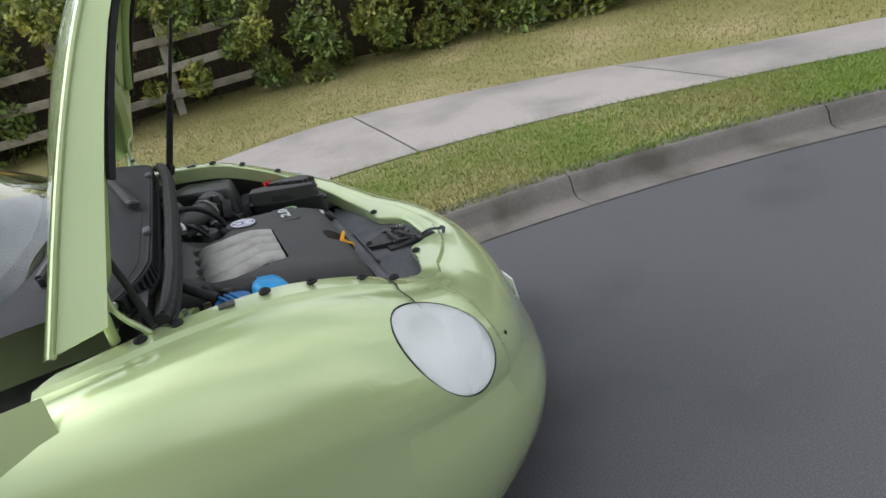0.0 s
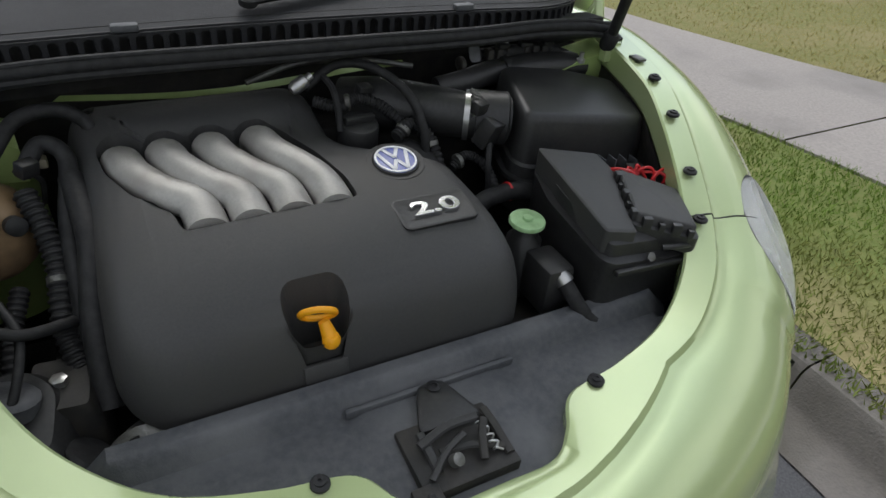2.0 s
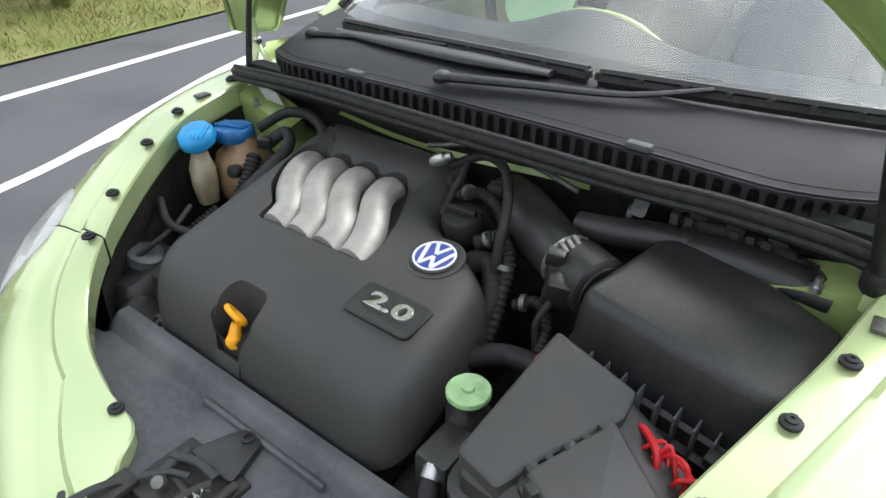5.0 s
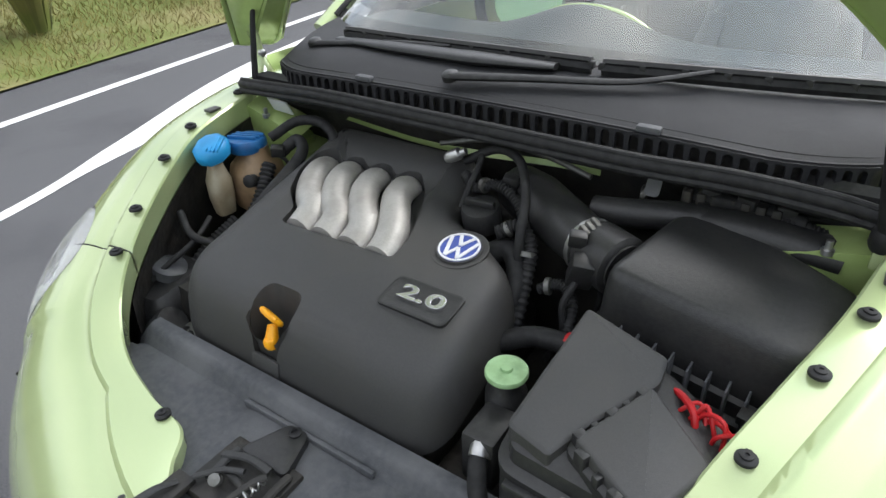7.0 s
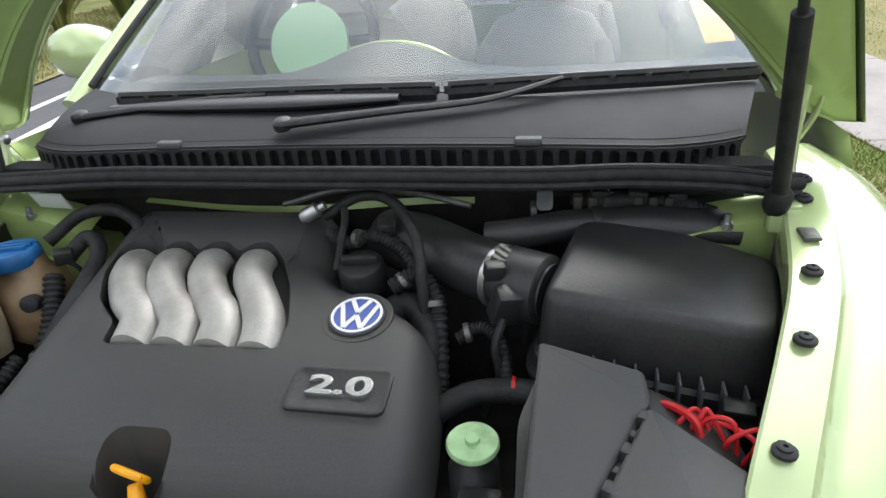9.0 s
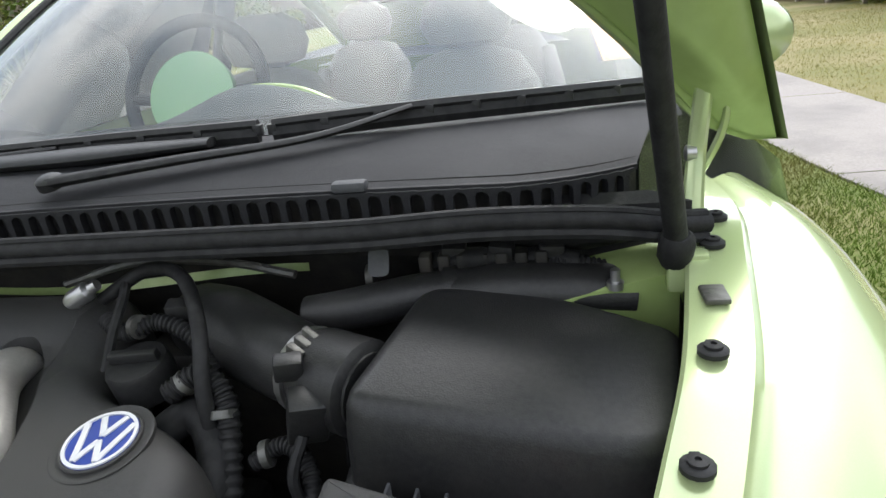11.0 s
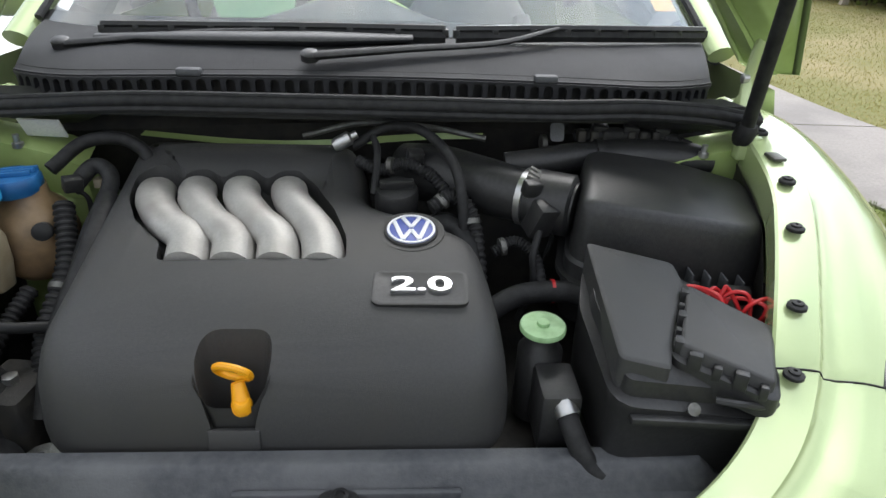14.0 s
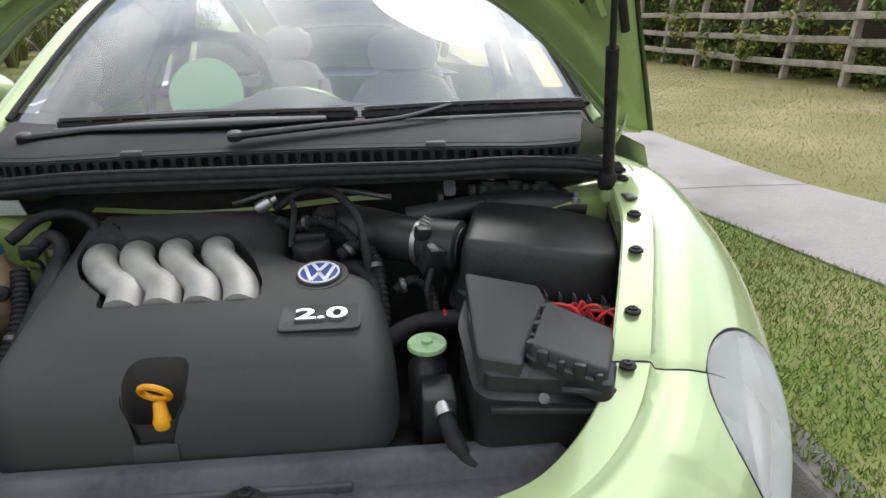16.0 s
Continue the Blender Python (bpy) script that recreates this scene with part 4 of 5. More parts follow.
# convoluted loom tubes, fittings and clips in the dark gaps
for keys, r, n in (([(-0.02, 0.425, 0.905), (0.02, 0.40, 0.90), (0.055, 0.415, 0.905), (0.10, 0.405, 0.89), (0.135, 0.375, 0.86)], 0.010, 60),
                   ([(0.10, 0.335, 0.86), (0.135, 0.35, 0.875), (0.165, 0.335, 0.85), (0.175, 0.30, 0.80), (0.18, 0.26, 0.74)], 0.012, 50),
                   ([(0.20, 0.30, 0.80), (0.235, 0.31, 0.815), (0.265, 0.29, 0.80), (0.275, 0.25, 0.76)], 0.009, 44),
                   ([(0.36, 0.485, 0.915), (0.42, 0.478, 0.93), (0.47, 0.482, 0.922), (0.53, 0.478, 0.93), (0.58, 0.485, 0.915)], 0.009, 70),
                   ([(-0.43, 0.10, 0.66), (-0.455, 0.18, 0.72), (-0.45, 0.27, 0.79), (-0.47, 0.34, 0.86)], 0.015, 60),
                   ([(-0.55, 0.03, 0.60), (-0.535, 0.10, 0.66), (-0.52, 0.18, 0.72), (-0.50, 0.25, 0.76)], 0.012, 54)):
    part("loom_tube", tube(keys, r, 10, 2 * n, ridges=n // 2, depth=0.10), RUBBER, car, "black ribbed wiring tube")
for x, y, z, ax in ((0.035, 0.405, 0.905, (1, -0.3, 0.1)), (0.118, 0.345, 0.868, (0.6, 0.3, 0.5)), (0.165, 0.325, 0.842, (0.1, -0.5, -0.8)), (0.30, 0.475, 0.925, (1, 0.1, 0)), (-0.452, 0.24, 0.77, (0, 0.7, 0.6)), (0.215, 0.305, 0.808, (1, 0.2, 0.2))):
    part("hose_clip", lathe([(0.012, -0.005), (0.0145, -0.004), (0.0145, 0.004), (0.012, 0.005)], (x, y, z), ax, 16), CAST, car, "dull metal hose clip")
for x, y, z, a in ((0.255, 0.315, 0.905, 20), (0.285, 0.31, 0.845, 35), (0.40, 0.486, 0.945, 5), (0.455, 0.484, 0.945, -8), (0.51, 0.486, 0.942, 6), (0.075, 0.43, 0.912, 12), (-0.46, 0.36, 0.885, 40)):
    plug = part("wiring_plug", moved(box(-0.014, 0.014, -0.010, 0.010, -0.012, 0.012, 0.003), pose(x, y, z, 12, 6, a)), PLASTIC, car, "black wiring plug")
    part("plug_lead", tube([(x, y, z - 0.008), (x + 0.012, y + 0.012, z - 0.03), (x + 0.006, y + 0.02, z - 0.07)], 0.004, 6, 12), RUBBER, plug)
for k in range(3):
    part("clamp_ear", moved(box(-0.004, 0.004, -0.010, 0.010, -0.006, 0.006, 0.001), pose(0.258 + 0.004 * k, 0.330 + 0.012 * k, 0.912 + 0.002 * k, 20, 0, 60)), CAST, duct)
lamp_back = part("lamp_housing_back", moulding([(-0.60, -0.01), (-0.47, 0.0), (-0.455, 0.10), (-0.50, 0.15), (-0.60, 0.14)], 0.03, [(0.006, 0.14), (0.004, 0.05), (-0.004, 0.016), (-0.016, 0.0)], lambda x, y: 0.685 + 0.25 * y), PLASTIC, car, "dusty black back of the headlight housing")
part("bulb_cover", lathe([(0.036, -0.01), (0.036, 0.010), (0.030, 0.014), (0.012, 0.015)], (-0.525, 0.085, 0.712), (0.3, 0.2, 1), 20), GREYED, lamp_back)

# washer and coolant tanks
washer = tagged(part("washer_filler", moulding([(-0.581, 0.242), (-0.533, 0.234), (-0.527, 0.286), (-0.575, 0.294)], 0.02, [(-0.006, 0.13), (0.0, 0.09), (0.0, 0.05), (-0.010, 0.022), (-0.012, 0.0)], lambda x, y: 0.885), TANK), "milky washer filler neck with a blue cap", "washer tank")
wcap = part("cap", moved(lathe([(0.030, -0.024), (0.038, -0.018), (0.041, -0.004), (0.039, 0.006), (0.030, 0.014), (0.016, 0.018), (0.001, 0.019)], (0, 0, 0), (0, 0, 1), 9), pose(-0.558, 0.266, 0.905, 22, -6, 22)), CAP_BLUE, washer, "bright sky blue snap cap")
for k in range(4):
    part("ridge", moved(box(0.006 + 0.008 * k, 0.009 + 0.008 * k, -0.026, 0.016, 0.010, 0.018 - 0.001 * k, 0.001), pose(-0.558, 0.266, 0.905, 22, -6, 22)), CAP_BLUE, wcap)
coolant = tagged(part("coolant_tank", lathe([(0.04, -0.15), (0.06, -0.13), (0.066, -0.08), (0.056, -0.04), (0.036, -0.02), (0.034, 0.0)], (-0.535, 0.355, 0.885), sides=28), TANK_BROWN), "brown stained coolant tank with a dark blue cap", "coolant tank")
ccap = part("cap", lathe([(0.040, -0.012), (0.043, -0.008), (0.043, 0.010), (0.039, 0.015), (0.002, 0.016)], (-0.545, 0.35, 0.888), (0, 0, 1), 28), CAP_NAVY, coolant, "dark blue screw cap")
for k in (-1, 0, 1):
    part("grip_rib", moved(box(-0.034, 0.034, -0.003, 0.003, 0.012, 0.022, 0.001), pose(-0.545, 0.35 + 0.012 * k, 0.888, 0, 0, 20)), CAP_NAVY, ccap)
part("sensor", lathe([(0.014, 0), (0.014, 0.02), (0.008, 0.024)], (-0.49, 0.305, 0.83), (0.3, -0.8, 0.3), 14), RUBBER, coolant)
for keys, r in (([(-0.50, 0.38, 0.90), (-0.46, 0.43, 0.93), (-0.40, 0.45, 0.925), (-0.37, 0.43, 0.88), (-0.42, 0.30, 0.80), (-0.44, 0.22, 0.72)], 0.011), ([(-0.47, 0.37, 0.87), (-0.44, 0.40, 0.90), (-0.41, 0.38, 0.88), (-0.425, 0.30, 0.82), (-0.43, 0.20, 0.74), (-0.44, 0.14, 0.66)], 0.013),
                ([(-0.41, 0.36, 0.86), (-0.40, 0.25, 0.82), (-0.415, 0.16, 0.75), (-0.42, 0.08, 0.66)], 0.018), ([(-0.56, 0.16, 0.80), (-0.50, 0.14, 0.77), (-0.44, 0.18, 0.74)], 0.008), ([(-0.57, 0.02, 0.66), (-0.52, 0.06, 0.72), (-0.50, 0.14, 0.76), (-0.52, 0.2, 0.78)], 0.006)):
    part("hose", tube(keys, r, 12, 36), RUBBER, car, "black rubber hose")
mount = part("engine_mount", moulding([(-0.52, 0.06), (-0.43, 0.05), (-0.42, 0.16), (-0.51, 0.17)], 0.02, [(0.004, 0.10), (0.0, 0.03), (-0.01, 0.0)], lambda x, y: 0.70), GRIME_AND_SHADE, car, "grimy black engine mount")
part("mount_bolt", lathe([(0.011, 0), (0.011, 0.01), (0.006, 0.011)], (-0.47, 0.11, 0.70), sides=6), STEEL, mount)
for k in range(5):
    part("bellows", lathe([(0.03, 0), (0.034, 0.006), (0.03, 0.012)], (-0.50 + 0.012 * k, 0.0 + 0.004 * k, 0.60 + 0.012 * k), (0.6, 0.2, 0.7), 16), RUBBER, mount)
part("fin_block", box(-0.36, -0.30, -0.03, -0.004, 0.62, 0.672, 0.003), GRIME_AND_SHADE, engine)
for k in range(4):
    part("fin", box(-0.358, -0.302, -0.034, -0.028, 0.628 + 0.011 * k, 0.632 + 0.011 * k, 0.001), CAST, engine)
yellow_tag = part("fuel_rail_clip", box(-0.45, -0.438, 0.40, 0.418, 0.86, 0.875, 0.002), TANK, car, "small yellow plastic clip")

# ---------------------------------------------------------------- cowl, wipers
PITCH, BARS = 0.0238, 53


def grille_at(u):
    """A place on the grille's foot and its facing, u metres from the middle."""
    a = abs(u)
    bend = max(0.0, a - 0.46)
    x, y = (a if a < 0.46 else 0.46 + bend * (1 - 0.9 * bend)), 0.464 + 0.0045 * (a / 0.42) ** 2 + 1.0 * bend**1.6
    return np.array((math.copysign(x, u), y, 0.990 - 0.012 * (a / 0.55) ** 2))


cowl = part("cowl_panel", loft([[g + np.array((0, k, h)) for g in (grille_at(u) for u in np.linspace(-0.64, 0.64, 60))] for k, h in ((0.012, 0.046), (0.004, 0.046), (0.004, 0.040), (0.010, 0.038))], False), COWL, car, "weathered black plastic cowl below the windscreen")
rows = []
for t in np.linspace(0, 1, 9):
    row = []
    for u in np.linspace(-1, 1, 60):
        g = grille_at(0.64 * u) + np.array((0, 0.010, 0.046))
        w = np.array((0.70 * u, 0.67 + 0.13 * u**4 + 0.05 * u * u, 1.064 - 0.012 * u * u))
        p = g + (w - g) * t
        p[2] += 0.010 * math.sin(math.pi * t)
        row.append(p)
    rows.append(row)
part("cowl_top", loft(rows), COWL, cowl)
part("grille_foot", loft([[grille_at(u) + np.array((0, k, h)) for u in np.linspace(-0.64, 0.64, 60)] for k, h in ((0.012, -0.004), (-0.004, -0.004), (-0.004, 0.004), (0.004, 0.006))]), COWL, cowl)
# near-black sheet added behind the bars as the shade seen between them
part("grille_back", loft([[grille_at(u) + np.array((0, 0.022, h)) for u in np.linspace(-0.64, 0.64, 40)] for h in (-0.01, 0.05)]), GRIME_AND_SHADE, cowl, "dark sheet standing in for shade behind the grille")
h_bar = 0.042
prof = []
for z in (0.0, 0.012, 0.028, 0.032, 0.036, 0.039, h_bar):
    over = max(0.0, z - 0.031)
    prof.append((0.0042 if over <= 0 else PITCH / 2 - math.sqrt(max(0.0, 0.0078**2 - over**2)), z))
bar_bm = loft([[(-w, -0.001, z), (w, -0.001, z), (w, 0.010, z), (-w, 0.010, z)] for w, z in prof], True, True)
bmesh.ops.recalc_face_normals(bar_bm, faces=bar_bm.faces)
bar_me = bpy.data.meshes.new("grille_bar")
bar_bm.to_mesh(bar_me)
bar_bm.free()
bar_me.materials.append(COWL)
for k in range(BARS):
    u = (k - (BARS - 1) / 2) * PITCH
    a, b = grille_at(u - 0.005), grille_at(u + 0.005)
    bar = new("grille_bar", bar_me)
    bar.parent = cowl
    bar.matrix_local = Matrix.Translation(grille_at(u) + np.array((0, 0, 0.001))) @ pose(0, 0, 0, 0, 0, math.degrees(math.atan2(b[1] - a[1], b[0] - a[0])))
for sgn in (1, -1):
    part("clip_notch", moved(box(-0.02, 0.02, -0.004, 0.014, -0.006, 0.006, 0.004), pose(sgn * 0.293, 0.470, 1.036)), GREYED, cowl)
seal_line = [(-0.668, 0.470, 0.974), (-0.63, 0.456, 0.980), (-0.50, 0.440, 0.992), (-0.36, 0.434, 1.000), (-0.15, 0.430, 1.001), (0.1, 0.430, 1.000), (0.30, 0.432, 0.998), (0.44, 0.438, 1.000), (0.56, 0.448, 0.992), (0.63, 0.456, 0.980), (0.668, 0.470, 0.974)]
seal = part("hood_seal", tube(seal_line, 0.017, 12, 80, flat=0.75), RUBBER, car, "black rubber hood seal along the cowl")
part("seal_bead", tube([(x, y - 0.012, z - 0.012) for x, y, z in seal_line], 0.007, 8, 80), RUBBER, seal)
part("seal_bead", tube([(x, y - 0.006, z + 0.011) for x, y, z in seal_line], 0.005, 8, 80), RUBBER, seal)
plenum = part("plenum_wall", loft([[(x, 0.478 + 0.02 * abs(x), z) for x in np.linspace(-0.66, 0.66, 30)] for z in (0.958, 0.99)] + [[(x, 0.505, 1.0) for x in np.linspace(-0.62, 0.62, 30)]]), PLASTIC, car, "black plastic plenum wall")
part("label_plate", moved(box(-0.035, 0.035, -0.002, 0.002, -0.018, 0.018, 0.001), pose(-0.535, 0.452, 0.945, 25, 0, -6)), LABEL, plenum, "pale printed sticker")
for sgn in (1, -1):
    part("corner_guard", loft([[(sgn * x, y, z) for x, y, z in row] for row in (((0.42, 0.470, 0.985), (0.52, 0.462, 0.982), (0.64, 0.468, 0.972)), ((0.45, 0.480, 0.960), (0.53, 0.472, 0.955), (0.645, 0.470, 0.955)), ((0.50, 0.505, 0.938), (0.55, 0.500, 0.936), (0.645, 0.500, 0.950)))]), PLASTIC, plenum)


def wiper(arm, blade, fat):
    w = part("wiper", tube(arm, [0.016, 0.013, 0.010, 0.007], 8, 30, flat=0.5), RUBBER, car, "black windscreen wiper")
    part("blade_rubber", tube(blade, 0.008, 6, 24, flat=1.4), RUBBER, w)
    spine = [(x, y + 0.002, z + 0.014) for x, y, z in blade]
    part("blade_frame", tube(spine, 0.0075, 6, 24), PLASTIC, w)
    line = spline(blade, 9)
    for p in line:
        part("blade_claw", box(p[0] - 0.006, p[0] + 0.006, p[1] - 0.006, p[1] + 0.006, p[2], p[2] + 0.014, 0.001), PLASTIC, w)
    if fat:
        part("spoiler", tube([(x, y - 0.03, z - 0.002) for x, y, z in blade[:-1]] + [tuple(np.add(blade[-1], (-0.06, -0.02, 0)))], [0.012, 0.026, 0.03, 0.016], 12, 30, flat=0.4), PLASTIC, w)
    return w


w1 = wiper([(-0.10, 0.50, 1.060), (0.06, 0.535, 1.068), (0.22, 0.575, 1.074), (0.34, 0.635, 1.092)], [(0.15, 0.625, 1.073), (0.34, 0.645, 1.076), (0.50, 0.685, 1.072), (0.67, 0.75, 1.064)], False)
part("pivot_cap", lathe([(0.016, -0.008), (0.016, 0.003), (0.012, 0.006), (0.001, 0.007)], (-0.10, 0.50, 1.062), (0, -0.3, 1), 16), PLASTIC, w1)
w2 = wiper([(-0.56, 0.60, 1.050), (-0.42, 0.615, 1.062), (-0.30, 0.62, 1.074), (-0.18, 0.625, 1.080)], [(-0.50, 0.66, 1.062), (-0.32, 0.638, 1.068), (-0.10, 0.625, 1.073), (0.13, 0.622, 1.074)], True)
part("pivot_cap", lathe([(0.016, -0.008), (0.016, 0.003), (0.012, 0.006), (0.001, 0.007)], (-0.55, 0.60, 1.055), (0, -0.3, 1), 16), PLASTIC, w2)


# ---------------------------------------------------------------- windscreen and cabin
def screen_at(u, t):
    lo = np.array((0.715 * u, 0.665 + 0.13 * u**4 + 0.06 * u * u, 1.066 - 0.018 * u * u))
    hi = np.array((0.54 * u, 1.46 + 0.10 * u * u, 1.50 - 0.05 * u * u))
    p = lo + (hi - lo) * t
    p[2] += 0.05 * math.sin(math.pi * t) * (1 - 0.4 * u * u)
    return p


rows = [[screen_at(u, t) for u in np.linspace(-1, 1, 33)] for t in np.linspace(0, 1, 15)]
wind = part("windscreen", loft(rows + [[p + np.array((0, 0.003, -0.004)) for p in r] for r in rows[::-1]] + [rows[0]]), GLASS, car, "clear curved windscreen reflecting bright cloud")
wind.visible_shadow = False
part("frit_band", loft([[screen_at(u, t) + np.array((0, 0.004, -0.006)) for u in np.linspace(-1, 1, 33)] for t in (0.0, 0.045)]), GRIME_AND_SHADE, wind, "black edge band")
part("sticker", loft([[screen_at(u, t) + np.array((0, 0.005, -0.008)) for u in np.linspace(0.52, 0.72, 6)] for t in np.linspace(0.30, 0.48, 4)]), LABEL, wind, "pale printed paper label")
part("sticker", loft([[screen_at(u, t) + np.array((0, 0.005, -0.008)) for u in np.linspace(0.86, 0.95, 5)] for t in np.linspace(0.10, 0.32, 4)]), AMBER, wind, "orange paper label")
for k in range(4):
    part("print_bar", loft([[screen_at(u, t) + np.array((0, 0.003, -0.0065)) for u in np.linspace(0.54, 0.66 - 0.02 * (k % 2), 4)] for t in (0.32 + 0.035 * k, 0.335 + 0.035 * k)]), CAP_BLUE, wind)
for sgn in (1, -1):
    pil = part("a_pillar", tube([screen_at(sgn * 1.02, t) + np.array((sgn * 0.02, 0.01, -0.005)) for t in np.linspace(-0.06, 1.0, 8)], 0.034, 12, 30, flat=0.7), PAINT, car, "light green windscreen pillar")
    part("pillar_trim", tube([screen_at(sgn * 1.0, t) + np.array((0, 0, 0.006)) for t in np.linspace(0, 1.0, 8)], 0.009, 8, 24), RUBBER, pil)
ROOFX = 0.60
rows = []
for t in np.linspace(0, 1, 17):
    y = 1.46 + 2.25 * t
    crown = 1.52 - 0.70 * max(0.0, t - 0.18) ** 1.9
    rows.append([(ROOFX * u * (1 - 0.1 * t), y + 0.10 * u * u * (1 - 1.5 * t), crown - 0.055 * u * u) for u in np.linspace(-1, 1, 17)])
part("roof", loft(rows[:8]), PAINT, car, "light green domed roof")
rear_glass = part("rear_window", loft([r[2:-2] for r in rows[7:14]]), GLASS, car, "rear window seen through the cabin")
rear_glass.visible_shadow = False
part("tail_panel", loft(rows[13:] + [[(p[0] * 1.3, p[1] + 0.12, 0.62) for p in rows[-1]], [(p[0] * 1.3, p[1] + 0.08, 0.25) for p in rows[-1]]]), PAINT, car, "light green tail panel")
for sgn in (1, -1):
    part("rear_pillar", loft([r[14:] if sgn > 0 else r[:3] for r in rows[7:14]]), PAINT, car)
    part("roof_rail", tube([(sgn * 0.58, 1.52, 1.46), (sgn * 0.585, 1.9, 1.465), (sgn * 0.57, 2.4, 1.42), (sgn * 0.56, 2.9, 1.24), (sgn * 0.56, 3.3, 1.05)], 0.03, 10, 30), PAINT, car)
    part("b_pillar", tube([(sgn * 0.72, 2.12, 0.95), (sgn * 0.60, 2.2, 1.44)], 0.035, 10, 8), DASH, car)
    body = [[(sgn * (0.80 + 0.06 * math.sin(math.pi * min(1, max(0, (0.98 - z) / 0.7)))) * (1.0 if y < 3.0 else 1 - 0.55 * (y - 3.0) ** 1.3), y, z) for y in np.linspace(0.66, 3.75, 30)] for z in np.linspace(0.98, 0.26, 10)]
    door = part("door", loft(body), PAINT, car, "light green body side with the door")
    part("waist_strip", tube([(sgn * 0.79, 0.92, 0.985), (sgn * 0.80, 1.8, 0.99), (sgn * 0.78, 3.0, 0.985)], 0.012, 8, 20), RUBBER, door)
    part("door_glass", loft([[(sgn * 0.77, y, 0.985) for y in np.linspace(1.0, 2.1, 6)], [(sgn * 0.60, y + 0.25, 1.44) for y in np.linspace(1.25, 1.9, 6)]]), GLASS, door).visible_shadow = False
    mir = part("wing_mirror", moved(lathe([(0.02, -0.07), (0.06, -0.062), (0.085, -0.03), (0.09, 0.0), (0.08, 0.03), (0.05, 0.052), (0.001, 0.06)], (0, 0, 0), (0, -1, 0), 24), Matrix.Translation((0.87 if sgn > 0 else -0.97, 1.18, 1.08)) @ Matrix.Diagonal((1.25, 1, 0.85, 1))), PAINT, car, "light green wing mirror")
    part("mirror_foot", tube([(sgn * 0.79, 1.2, 0.98), (sgn * 0.84, 1.2, 1.0), (sgn * 0.90, 1.19, 1.03)], 0.022, 10, 10), PLASTIC, mir)
    for wy in (0.47, 2.98):
        wheel = part("wheel", lathe([(0.12, -0.10), (0.20, -0.10), (0.29, -0.095), (0.31, -0.06), (0.312, 0.0), (0.31, 0.06), (0.29, 0.095), (0.205, 0.10)], (sgn * 0.74, wy, 0.312), (sgn, 0, 0), 40), RUBBER, car, "black tyre on an alloy wheel")
        rimw = part("rim", lathe([(0.205, 0.098), (0.19, 0.07), (0.07, 0.06), (0.05, 0.085), (0.001, 0.086)], (sgn * 0.74, wy, 0.312), (sgn, 0, 0), 30), STEEL, wheel)
        for k in range(5):
            part("spoke", moved(box(0.04, 0.20, -0.025, 0.025, 0.07, 0.092, 0.004), Matrix.Translation((sgn * 0.74, wy, 0.312)) @ Vector((0, 0, 1)).rotation_difference(Vector((sgn, 0, 0))).to_matrix().to_4x4() @ pose(0, 0, 0, 0, 0, 72 * k)), STEEL, wheel)
dash_rows = [[(0.72 * u, 0.80 + 0.48 * t + 0.06 * u * u, 1.005 + 0.03 * math.sin(math.pi * t) - 0.05 * t * t + 0.075 * math.exp(-((0.72 * u + 0.07) / 0.17) ** 2) * math.exp(-((t - 0.52) / 0.22) ** 2)) for u in np.linspace(-1, 1, 41)] for t in np.linspace(0, 1, 17)]
dash = part("dashboard", loft(dash_rows + [[(p[0], p[1] + 0.02, 0.62) for p in dash_rows[-1]]]), DASH, car, "dark grey dashboard with a domed instrument pod")
part("pod_rim", tube([(-0.25, 1.095, 1.02), (-0.16, 1.085, 1.070), (-0.07, 1.08, 1.085), (0.02, 1.085, 1.070), (0.11, 1.095, 1.02)], 0.008, 8, 30), PAINT_SHADED, dash)
part("cabin_floor", loft([[(-0.78, 0.9, 0.32), (0.78, 0.9, 0.32)], [(-0.78, 3.6, 0.32), (0.78, 3.6, 0.32)]]), DASH, car)
part("parcel_shelf", loft([[(-0.62, 2.95, 0.96), (0.62, 2.95, 0.96)], [(-0.5, 3.5, 0.97), (0.5, 3.5, 0.97)]]), DASH, car)
SWC = Vector((-0.37, 1.36, 1.06))
steer = tagged(part("steering_wheel", moved(tube([(0.185 * math.cos(a), 0.185 * math.sin(a), 0) for a in np.linspace(0, 2 * math.pi, 33)], 0.017, 12, 72), Matrix.Translation(SWC) @ pose(0, 0, 0, 66)), RUBBER), "dark steering wheel with a pale green hub", "steering wheel")
part("hub", moved(lathe([(0.115, -0.01), (0.112, 0.02), (0.09, 0.055), (0.055, 0.075), (0.001, 0.082)], (0, 0, 0), (0, 0, -1), 28), Matrix.Translation(SWC + Vector((0, -0.02, -0.01))) @ pose(0, 0, 0, 66)), HUB, steer, "pale green domed hub")
for k in (-1, 1):
    part("spoke", tube([tuple(SWC + Vector((k * 0.09, 0, -0.01))), tuple(SWC + Vector((k * 0.18, 0, -0.005)))], 0.016, 8, 4), RUBBER, steer)


